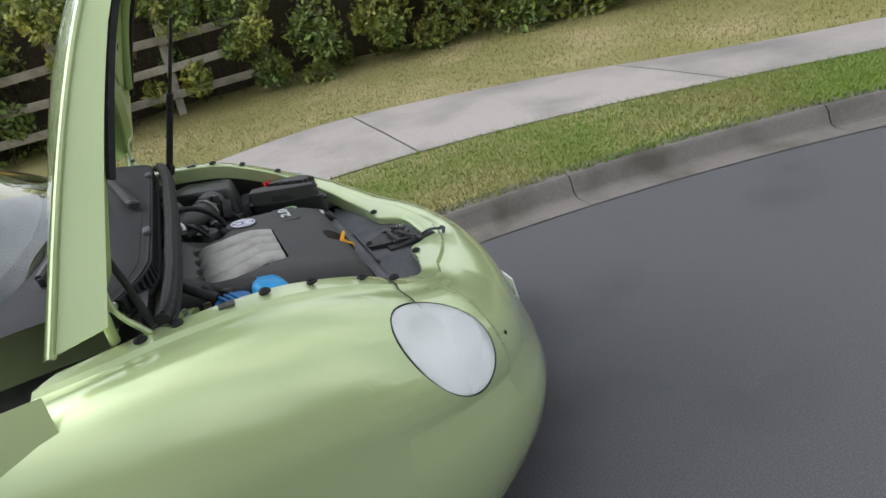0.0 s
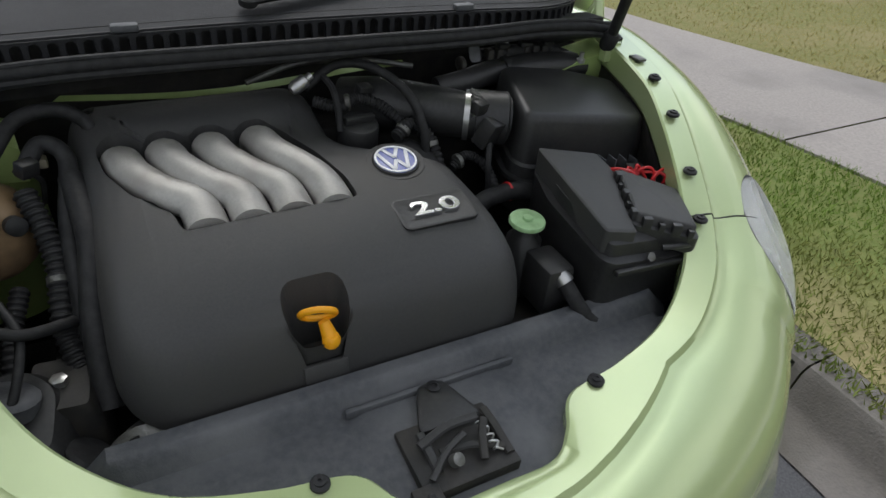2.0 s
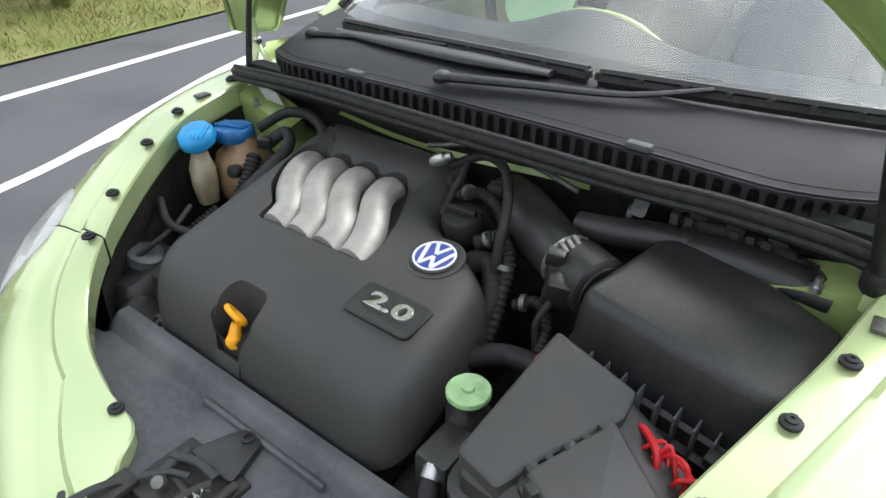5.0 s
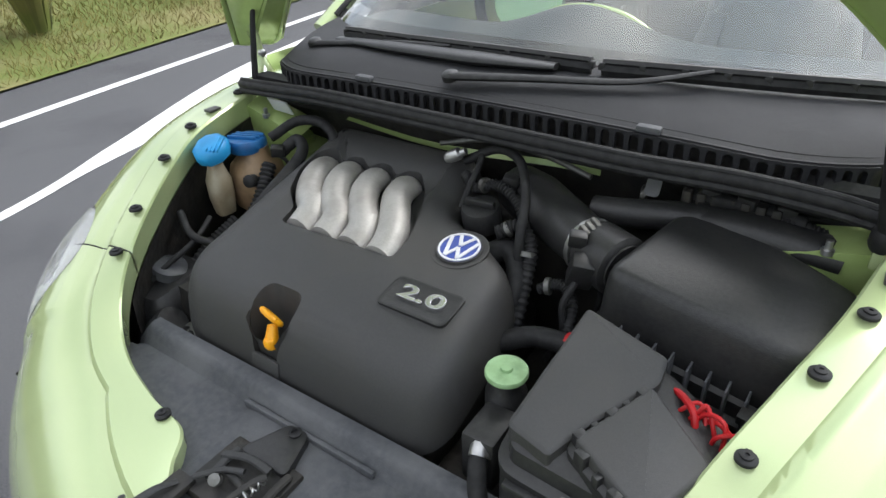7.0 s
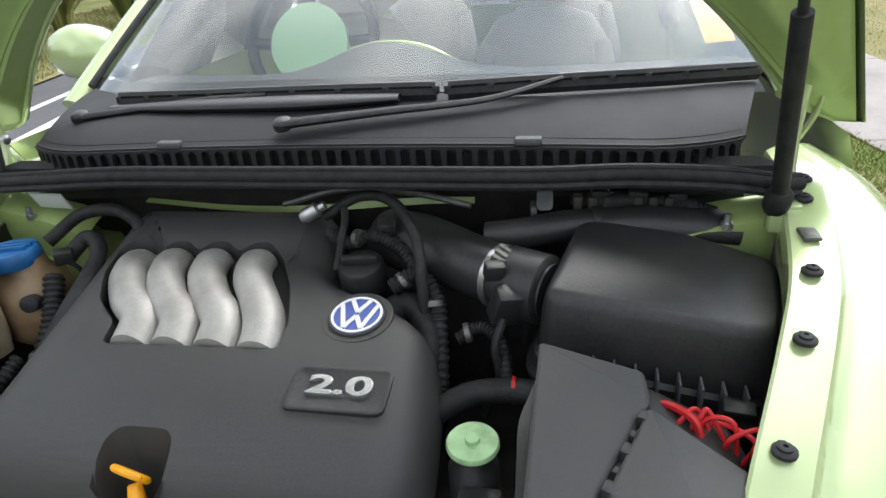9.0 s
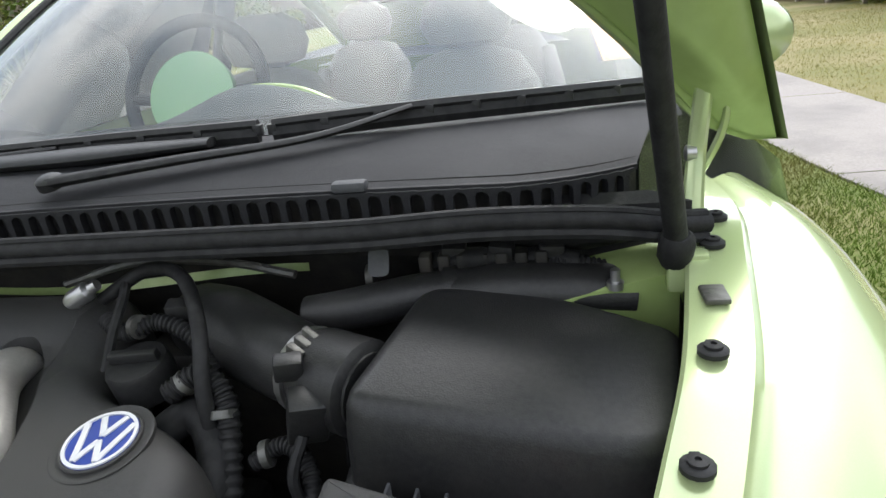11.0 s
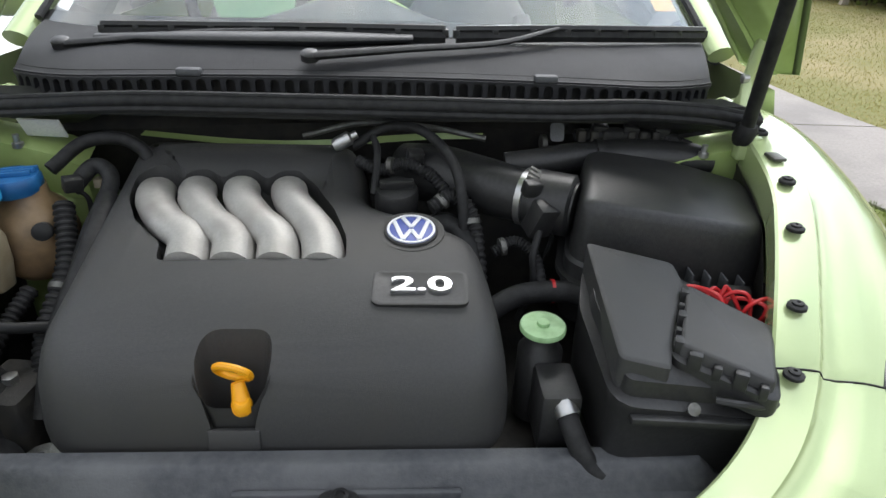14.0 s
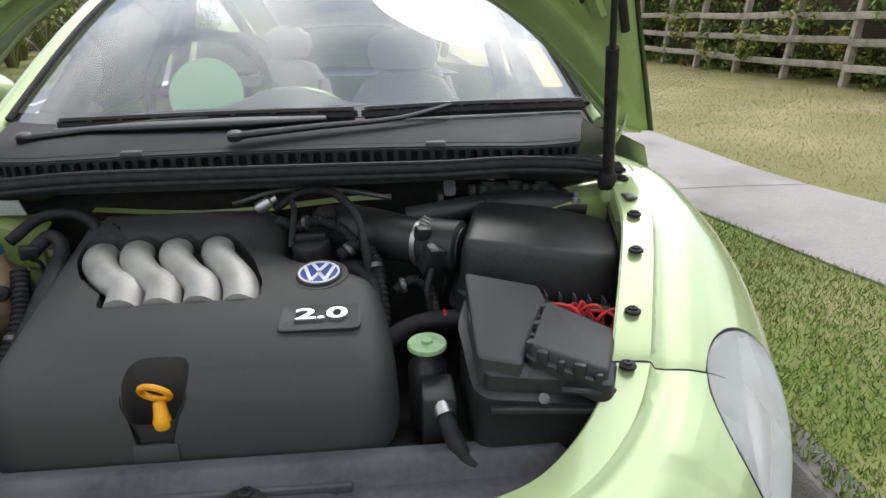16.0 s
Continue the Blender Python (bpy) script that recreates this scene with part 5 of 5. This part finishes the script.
def seat(x, y, scale=1.0):
    back = []
    for z, w, d, lean in ((0.45, 0.23, 0.09, 0.0), (0.60, 0.25, 0.10, 0.03), (0.80, 0.245, 0.09, 0.08), (0.95, 0.215, 0.075, 0.12), (1.03, 0.16, 0.05, 0.14), (1.055, 0.08, 0.02, 0.145)):
        loop = rounded([(-w, -d), (w, -d), (w, d), (-w, d)], min(d, w) * 0.9, 6)
        back.append([(x + a * scale, y + lean + b, z) for a, b in loop])
    s = part("seat", loft(back, True, True), SEAT, car, "pale grey leather seat with a headrest")
    head = []
    for z, w, d in ((1.06, 0.05, 0.03), (1.075, 0.12, 0.05), (1.13, 0.145, 0.055), (1.19, 0.13, 0.05), (1.225, 0.07, 0.03)):
        loop = rounded([(-w, -d), (w, -d), (w, d), (-w, d)], d * 0.9, 6)
        head.append([(x + a * scale, y + 0.17 + b, z) for a, b in loop])
    part("headrest", loft(head, True, True), SEAT, s)
    for k in (-1, 1):
        part("headrest_post", tube([(x + 0.05 * k, y + 0.15, 1.03), (x + 0.05 * k, y + 0.165, 1.09)], 0.006, 6, 4), STEEL, s)
        part("bolster", tube([(x + 0.2 * k, y - 0.07, 0.5), (x + 0.215 * k, y - 0.06, 0.75), (x + 0.19 * k, y + 0.04, 0.95)], [0.05, 0.05, 0.03], 12, 14), SEAT, s)
    part("cushion", moulding([(x - 0.24, y - 0.5), (x + 0.24, y - 0.5), (x + 0.24, y), (x - 0.24, y)], 0.06, [(0, 0.14), (0.01, 0.05), (-0.02, 0.01), (-0.05, 0)], lambda a, b: 0.56), SEAT, s)


seat(-0.40, 1.74)
seat(0.27, 1.74)
seat(-0.33, 2.75, 0.9)
seat(0.33, 2.75, 0.9)


# ---------------------------------------------------------------- raised hood
def hood_at(x, s, off=0.0):
    """On the hood's outer skin, s along it from the hinges; off: towards its underside."""
    bulge = 0.11 * (1 - (x / 0.80) ** 2) * (0.25 + 0.75 * math.sin(math.pi * min(1.0, s / 1.1)))
    n, deep = np.array((0.0, 0.88, 0.47)), 1 + 0.95 * max(0.0, 1 - s / 0.55)
    return np.array((x, 0.64 - 0.46 * s - 0.12 * s * s, 1.020 + 0.89 * s - 0.10 * s * s)) + n * bulge - np.array((0.0, 0.99, 0.1 - 0.25 * max(0.0, 1 - s / 0.5))) * off * deep


def hood_half(s):
    return 0.768 * (1 - 0.40 * s) * max(0.05, 1 - max(0.0, (s - 0.30) / 0.78) ** 2.6) ** 0.5


def hood_low(x):
    return 0.36 * max(0.0, 1 - (abs(x) / 0.72) ** 4)


NU, NS = 49, 30
hood_grid = []
for j in range(NS):
    row = []
    for i in range(NU):
        u = -1 + 2 * i / (NU - 1)
        s0 = hood_low(u * 0.775)
        s = s0 + (1.07 - s0) * (j / (NS - 1))
        row.append((u * hood_half(s), s))
    hood_grid.append(row)
hood = part("hood", loft([[hood_at(x, s) for x, s in row] for row in hood_grid]), PAINT, car, "light green hood standing open with its underside showing")


def under(i, j):
    """How deep the underside lies at a grid place: a proud frame round hollow fields."""
    u, v = abs(-1 + 2 * i / (NU - 1)), j / (NS - 1)
    edge = min((1 - u) * 0.9, v * 0.9, 1 - v)
    frame = 0.062
    if edge < 0.035:
        return 0.05
    field = min(1.0, max(0.0, (edge - 0.20) / 0.03))
    groove = 0.010 if 0.10 < edge < 0.13 else 0.0
    return frame - 0.022 * field - groove


# underside takes the darkened green, its backlit shade painted in
part("inner_panel", loft([[hood_at(x * 0.985, s, under(i, j)) for i, (x, s) in enumerate(row)] for j, row in enumerate(hood_grid)]), PAINT_SHADED, hood, "pressed inner panel with its green darkened for shade")
edge_l = [hood_at(r[0][0], r[0][1], 0.006) for r in hood_grid]
edge_r = [hood_at(r[-1][0], r[-1][1], 0.006) for r in hood_grid]
arc = [hood_at(x, s, 0.008) for x, s in hood_grid[0]]
part("rear_flange", loft([[hood_at(x, s, o) for x, s in hood_grid[0]] for o in (0.0, 0.03, 0.052)]), PAINT_SHADED, hood)
for line in (edge_l, edge_r, arc):
    part("hem", tube(line[::2] + [line[-1]], 0.006, 8, 50), PAINT, hood)
part("arc_seal", tube([hood_at(x, s + 0.03, 0.066) for x, s in hood_grid[0][8:-8:2]], 0.006, 8, 40), PAINT_SHADED, hood)
for sgn in (1, -1):
    rib = [hood_at(sgn * (0.60 - 0.05 * k), 0.27 + 0.10 * k, 0.066) for k in range(6)]
    part("rib", tube(rib, 0.016, 8, 30, flat=0.7), PAINT_SHADED, hood)
    part("side_seal", tube([hood_at(sgn * hood_half(s) * 0.94, s, 0.066) for s in np.linspace(0.24, 0.85, 8)], 0.009, 8, 30), RUBBER, hood)
    side = loft([[hood_at(sgn * hood_half(s) * 0.995, s, o) for s in np.linspace(0.0, 1.0, 20)] for o in (0.0, 0.03, 0.056)])
    part("side_flange", side, PAINT, hood)
    part("rubber_stop", lathe([(0.016, 0), (0.014, 0.02), (0.008, 0.026)], hood_at(sgn * 0.26, hood_low(0.26) + 0.06, 0.06), (0, -0.87, -0.49), 12), RUBBER, hood, "black rubber stop")
    for x, s, r in ((0.46, 0.42, 0.012), (0.20, 0.50, 0.013), (0.56, 0.30, 0.008), (0.36, 0.50, 0.007)):
        # solid dark discs give the shaded openings, nothing is cut
        part("hole", lathe([(r * 1.5, 0), (r * 1.5, 0.002), (r, 0.003)], hood_at(sgn * x, s, 0.058), (0, -0.87, -0.49), 14), GRIME_AND_SHADE, hood, "dark disc standing in for the shade of a pressed hole")
    # hinge links
    hinge = part("hinge_arm", tube([(sgn * 0.662, 0.50, 0.955), (sgn * 0.672, 0.535, 1.03), (sgn * 0.675, 0.52, 1.12), (sgn * 0.67, 0.48, 1.21)], [0.012, 0.010, 0.010, 0.012], 8, 20, flat=0.6), PAINT, car, "light green hinge arm")
    part("hinge_link", tube([(sgn * 0.66, 0.56, 0.96), (sgn * 0.70, 0.545, 1.05), (sgn * 0.70, 0.53, 1.13)], 0.010, 8, 14, flat=0.5), PAINT, hinge)
    for z, y in ((1.03, 0.535), (1.13, 0.52), (1.21, 0.48)):
        part("rivet", lathe([(0.009, -0.006), (0.009, 0.004), (0.005, 0.006)], (sgn * 0.665, y, z), (-sgn, 0, 0), 10), STEEL, hinge)
# the gas strut on the kerb side
strut = part("gas_strut", tube([(0.632, 0.425, 0.975), (0.588, 0.325, 1.22)], 0.0115, 14, 4), RUBBER, car, "black gas strut holding the hood")
part("rod", tube([(0.588, 0.325, 1.22), (0.548, 0.23, 1.45)], 0.006, 10, 4), GRIME_AND_SHADE, strut)
part("socket", lathe([(0.014, -0.02), (0.018, -0.01), (0.018, 0.012), (0.012, 0.02)], (0.633, 0.43, 0.962), (0, -0.4, 0.9), 14), RUBBER, strut)
part("bracket", moved(box(-0.02, 0.02, -0.012, 0.012, -0.03, 0.012, 0.004), pose(0.645, 0.435, 0.945)), PAINT, strut)
hose_up = part("washer_hose", tube([(-0.655, 0.49, 0.965), (-0.650, 0.50, 1.05), (-0.645, 0.512, 1.13), (-0.63, 0.52, 1.19)], [0.008, 0.007, 0.006, 0.006], 8, 20), RUBBER, car, "black washer hose running up to the hood")
part("nozzle", lathe([(0.006, -0.012), (0.012, -0.004), (0.012, 0.01), (0.004, 0.016)], (-0.628, 0.52, 1.19), (0.2, 0, 1), 12), RUBBER, hose_up)
# solid dark oval laid on the panel, the recess is only its colour
part("handle_recess", moved(lathe([(0.05, 0.0), (0.048, 0.006), (0.035, 0.008)], (0, 0, 0), sides=24), Matrix.Translation(hood_at(-0.08, 0.50, 0.055)) @ Vector((0, 0, 1)).rotation_difference(Vector((0, -0.87, -0.49))).to_matrix().to_4x4() @ Matrix.Diagonal((1.2, 0.8, 1, 1))), GRIME_AND_SHADE, hood, "dark oval disc standing in for a recess")

# ---------------------------------------------------------------- kerb, footpath, fence, hedge, grass
kerb = thing("kerb", "stained concrete kerb along the road edge", "kerb", "", "structure")
ys = np.linspace(-7.5, 9.0, 12)
for a, b in zip(ys, ys[1:]):
    ring = []
    for y in np.linspace(a + 0.003, b - 0.003, 8):
        x = kerb_x(y)
        ring.append([(x - 0.16, y, -0.002), (x - 0.03, y, 0.004), (x + 0.0, y, 0.03), (x + 0.018, y, 0.105), (x + 0.04, y, 0.128), (x + 0.16, y, 0.134), (x + 0.17, y, 0.05)])
    part("kerb_stone", loft(ring), KERB, kerb)
footpath = thing("footpath", "pale weathered concrete footpath with scored joints", "footpath", "", "structure")
joints = [-7.6, -5.2, -3.2, -1.09, 1.05, 3.2, 5.3, 7.5, 9.8, 12.5]
for a, b in zip(joints, joints[1:]):
    ring = []
    for y in np.linspace(a + 0.006, b - 0.006, 10):
        n_, f_ = path_near(y), path_far(y)
        ring.append([(n_ - 0.005, y, 0.08), (n_, y, 0.146), (n_ + 0.01, y, 0.15), ((n_ + f_) / 2, y, 0.156), (f_ - 0.01, y, 0.15), (f_, y, 0.146), (f_ + 0.005, y, 0.08)])
    part("slab", loft(ring), CONCRETE, footpath)

UP = Vector((0.0, -0.12, 0.99)).normalized()
fence = thing("fence", "grey weathered timber post and rail fence overgrown by a hedge", "fence")
post_bm = box(-0.05, 0.05, -0.05, 0.05, -0.25, 1.35, 0.008)
post_me = bpy.data.meshes.new("post")
post_bm.to_mesh(post_me)
post_bm.free()
post_me.materials.append(TIMBER)
posts = []
rng = random.Random(5)
y = -0.85
while y < 17:
    base = Vector((fence_x(y), y, verge_z(fence_x(y), min(y, 14))))
    posts.append(base)
    p = new("post", post_me)
    p.parent = fence
    p.matrix_local = Matrix.Translation(base) @ Vector((0, 0, 1)).rotation_difference(UP + Vector((rng.uniform(-0.02, 0.02), rng.uniform(-0.03, 0.03), 0))).to_matrix().to_4x4() @ pose(0, 0, 0, 0, 0, rng.uniform(-8, 8))
    y += 1.25
for a, b in zip(posts, posts[1:]):
    for h in (0.28, 0.62, 0.96):
        q0, q1 = a + UP * (h + rng.uniform(-0.02, 0.02)), b + UP * (h + rng.uniform(-0.02, 0.02))
        bm = bmesh.new()
        d = q1 - q0
        box(0, d.length, -0.02, 0.02, -0.05, 0.05, 0.005, bm)
        m = Matrix.Translation(q0 + Vector((-0.07, 0, 0))) @ Vector((1, 0, 0)).rotation_difference(d).to_matrix().to_4x4()
        part("rail", moved(bm, m), TIMBER, fence)


def leaves(name, count, place, size, mat, label, category, seed, blade=False):
    """Many small leaves as one body of foliage."""
    r = np.random.default_rng(seed)
    pts, nrm, sz = place(r, count)
    n = len(pts)
    a = r.normal(size=(n, 3))
    a /= np.linalg.norm(a, axis=1)[:, None]
    b = np.cross(a, r.normal(size=(n, 3)))
    b /= np.linalg.norm(b, axis=1)[:, None]
    L = (size * sz)[:, None]
    fold = np.cross(a, b)
    v = np.stack([pts - a * L, pts + b * L * 0.5 + fold * L * 0.12, pts + a * L, pts - b * L * 0.5 + fold * L * 0.12], 1).reshape(-1, 3)
    i = np.arange(n)[:, None] * 4
    f = np.concatenate([i + [0, 1, 2], i + [0, 2, 3]], 0)
    return v, f


def hedge_place(r, n):
    y = r.uniform(-8, 20, n)
    k = r.integers(0, 560, n)
    cy = np.random.default_rng(3).uniform(-8.5, 20.5, 560)
    cz = np.random.default_rng(4).uniform(0.0, 2.3, 560)
    cx = np.random.default_rng(6).uniform(-0.75, 0.5, 560) + 0.35 * (cy > 3.0) - 0.2 * (cy < 2.0) - 0.2 * (cy < -0.6)
    rad = np.random.default_rng(7).uniform(0.16, 0.38, 560)
    d = r.normal(size=(n, 3))
    d /= np.linalg.norm(d, axis=1)[:, None]
    rr = rad[k] * r.uniform(0.55, 1.05, n)
    yy = cy[k] + d[:, 1] * rr
    fx = np.array([fence_x(max(-8.0, min(18.0, q))) for q in yy])
    p = np.stack([fx + 0.35 + cx[k] + d[:, 0] * rr, yy, 0.25 + cz[k] + d[:, 2] * rr], 1)
    return p[p[:, 2] > 0.14], None, r.uniform(0.6, 1.3, int((p[:, 2] > 0.14).sum()))


hedge = thing("hedge", "dense mixed green hedge growing through the fence", "hedge", "", "stuff")
v, f = leaves("leaves", 130000, hedge_place, 0.05, LEAF, "", "", 11)
tagged(raw("leaves", v.tolist(), f.tolist(), LEAF, hedge), kind="stuff")
# solid dark brown sheet added behind the leaves to close the hedge
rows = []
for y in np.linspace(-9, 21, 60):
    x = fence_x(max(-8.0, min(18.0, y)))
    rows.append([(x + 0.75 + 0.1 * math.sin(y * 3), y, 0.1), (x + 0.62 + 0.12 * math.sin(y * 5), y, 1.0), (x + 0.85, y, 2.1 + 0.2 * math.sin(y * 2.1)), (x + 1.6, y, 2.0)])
part("twig_core", loft(rows), TWIG_AND_BACKING, hedge, "dark backing sheet added inside the hedge")
for k in range(60):
    y = rng.uniform(-7, 17)
    x = fence_x(y) + rng.uniform(0.15, 0.6)
    part("stem", tube([(x, y, 0.12), (x + rng.uniform(-0.1, 0.1), y + rng.uniform(-0.2, 0.2), 0.8), (x + rng.uniform(-0.2, 0.2), y + rng.uniform(-0.4, 0.4), 1.6)], [0.014, 0.010, 0.005], 5, 7), TWIG_AND_BACKING, hedge)


def blades(name, count, spot, height, mat, label, seed, wide=0.0035):
    r = np.random.default_rng(seed)
    base = spot(r, count)
    n = len(base)
    h = height * r.uniform(0.5, 1.4, n)
    ang = r.uniform(0, 2 * math.pi, n)
    side = np.stack([np.cos(ang), np.sin(ang), np.zeros(n)], 1) * wide
    tip = base + np.stack([r.normal(0, 0.6, n) * h, r.normal(0, 0.6, n) * h, h], 1)
    v = np.stack([base - side, base + side, tip], 1).reshape(-1, 3)
    f = np.arange(3 * n).reshape(-1, 3)
    return tagged(raw(name, v.tolist(), f.tolist(), mat), label, "grass", "", "stuff")


def near_spot(r, n):
    y = r.uniform(-6, 7, n)
    lo = np.array([kerb_x(q) + 0.075 for q in y])
    hi = np.array([path_near(q) for q in y])
    t = r.uniform(-0.02, 1.02, n)
    return np.stack([lo + (hi - lo) * t, y, np.full(n, 0.131)], 1)


def bank_spot(y0, y1):
    def spot(r, n):
        y = r.uniform(y0, y1, n)
        lo = np.array([path_far(q) for q in y])
        hi = np.array([fence_x(q) + 0.5 for q in y])
        x = lo + (hi - lo) * np.abs(r.uniform(-0.002, 1, n))
        z = np.array([verge_z(a, b) for a, b in zip(x, y)]) - 0.012
        return np.stack([x, y, z], 1)
    return spot


def across_spot(r, n):
    y = r.uniform(-4, 25, n)
    x = np.array([far_x(q) for q in y]) - r.uniform(0.0, 2.6, n)
    return np.stack([x, y, np.full(n, 0.02) + 0.09 * np.clip(np.array([far_x(q) for q in y]) - x, 0, 3)], 1)


blades("grass_near", 110000, near_spot, 0.028, GRASS, "short green grass blades on the kerb strip", 21)
blades("grass_far", 55000, bank_spot(-7, 1.6), 0.035, DRYGRASS, "dry yellowish grass blades on the bank", 22, 0.005)
blades("grass_straw", 75000, bank_spot(1.4, 13), 0.026, STRAW, "parched straw coloured grass on the bank", 24, 0.005)
blades("grass_across", 40000, across_spot, 0.07, DRYGRASS, "rough roadside grass", 23, 0.006)


def flax(x, y, z, size, seed):
    r = random.Random(seed)
    bm = bmesh.new()
    for k in range(46):
        a, lean, h = r.uniform(0, 2 * math.pi), r.uniform(0.15, 0.9), size * r.uniform(0.7, 1.15)
        ox, oy = math.cos(a), math.sin(a)
        pts = [(x + ox * (0.1 + lean * h * t * t), y + oy * (0.1 + lean * h * t * t), z + h * (t - 0.35 * lean * t**3)) for t in (0, 0.35, 0.7, 1.0)]
        wd = [0.022, 0.03, 0.022, 0.002]
        loft([[(p[0] - oy * w, p[1] + ox * w, p[2]), (p[0], p[1], p[2] - w * 0.4), (p[0] + oy * w, p[1] - ox * w, p[2])] for p, w in zip(pts, wd)], False, False, bm)
    return finish("flax_bush", bm, FLAX)


for k in range(26):
    yy = -3 + 1.15 * k + rng.uniform(-0.3, 0.3)
    xx = far_x(yy) - rng.uniform(0.95, 2.6)
    tagged(flax(xx, yy, 0.15, rng.uniform(1.0, 1.9), 100 + k), "tall strappy flax bush beside the road", "bush", "flax bushes")


def bank_place(r, n):
    k = r.integers(0, 120, n)
    c = np.random.default_rng(31)
    cy, cz, cx, rad = c.uniform(-10, 45, 120), c.uniform(0.4, 3.4, 120), c.uniform(0, 3, 120), c.uniform(0.5, 1.1, 120)
    d = r.normal(size=(n, 3))
    d /= np.linalg.norm(d, axis=1)[:, None]
    rr = rad[k] * r.uniform(0.5, 1.05, n)
    yy = cy[k] + d[:, 1] * rr
    xx = np.array([far_x(max(-8.0, min(14.0, q))) for q in yy]) - 4.0 - cx[k] + d[:, 0] * rr
    return np.stack([xx, yy, 0.2 + cz[k] + d[:, 2] * rr], 1), None, r.uniform(0.6, 1.4, n)


scrub = thing("roadside_scrub", "mixed scrub and small trees on the far bank", "bushes", "", "stuff")
v, f = leaves("scrub_leaves", 30000, bank_place, 0.09, LEAF, "", "", 12)
tagged(raw("scrub_leaves", v.tolist(), f.tolist(), LEAF, scrub), kind="stuff")
# solid dark sheet added behind the scrub leaves
part("scrub_core", loft([[(far_x(max(-8.0, min(14.0, y))) - 5.6, y, 0.1), (far_x(max(-8.0, min(14.0, y))) - 5.2, y, 1.4), (far_x(max(-8.0, min(14.0, y))) - 6.0, y, 2.8 + 0.4 * math.sin(y))] for y in np.linspace(-12, 46, 60)]), TWIG_AND_BACKING, scrub)
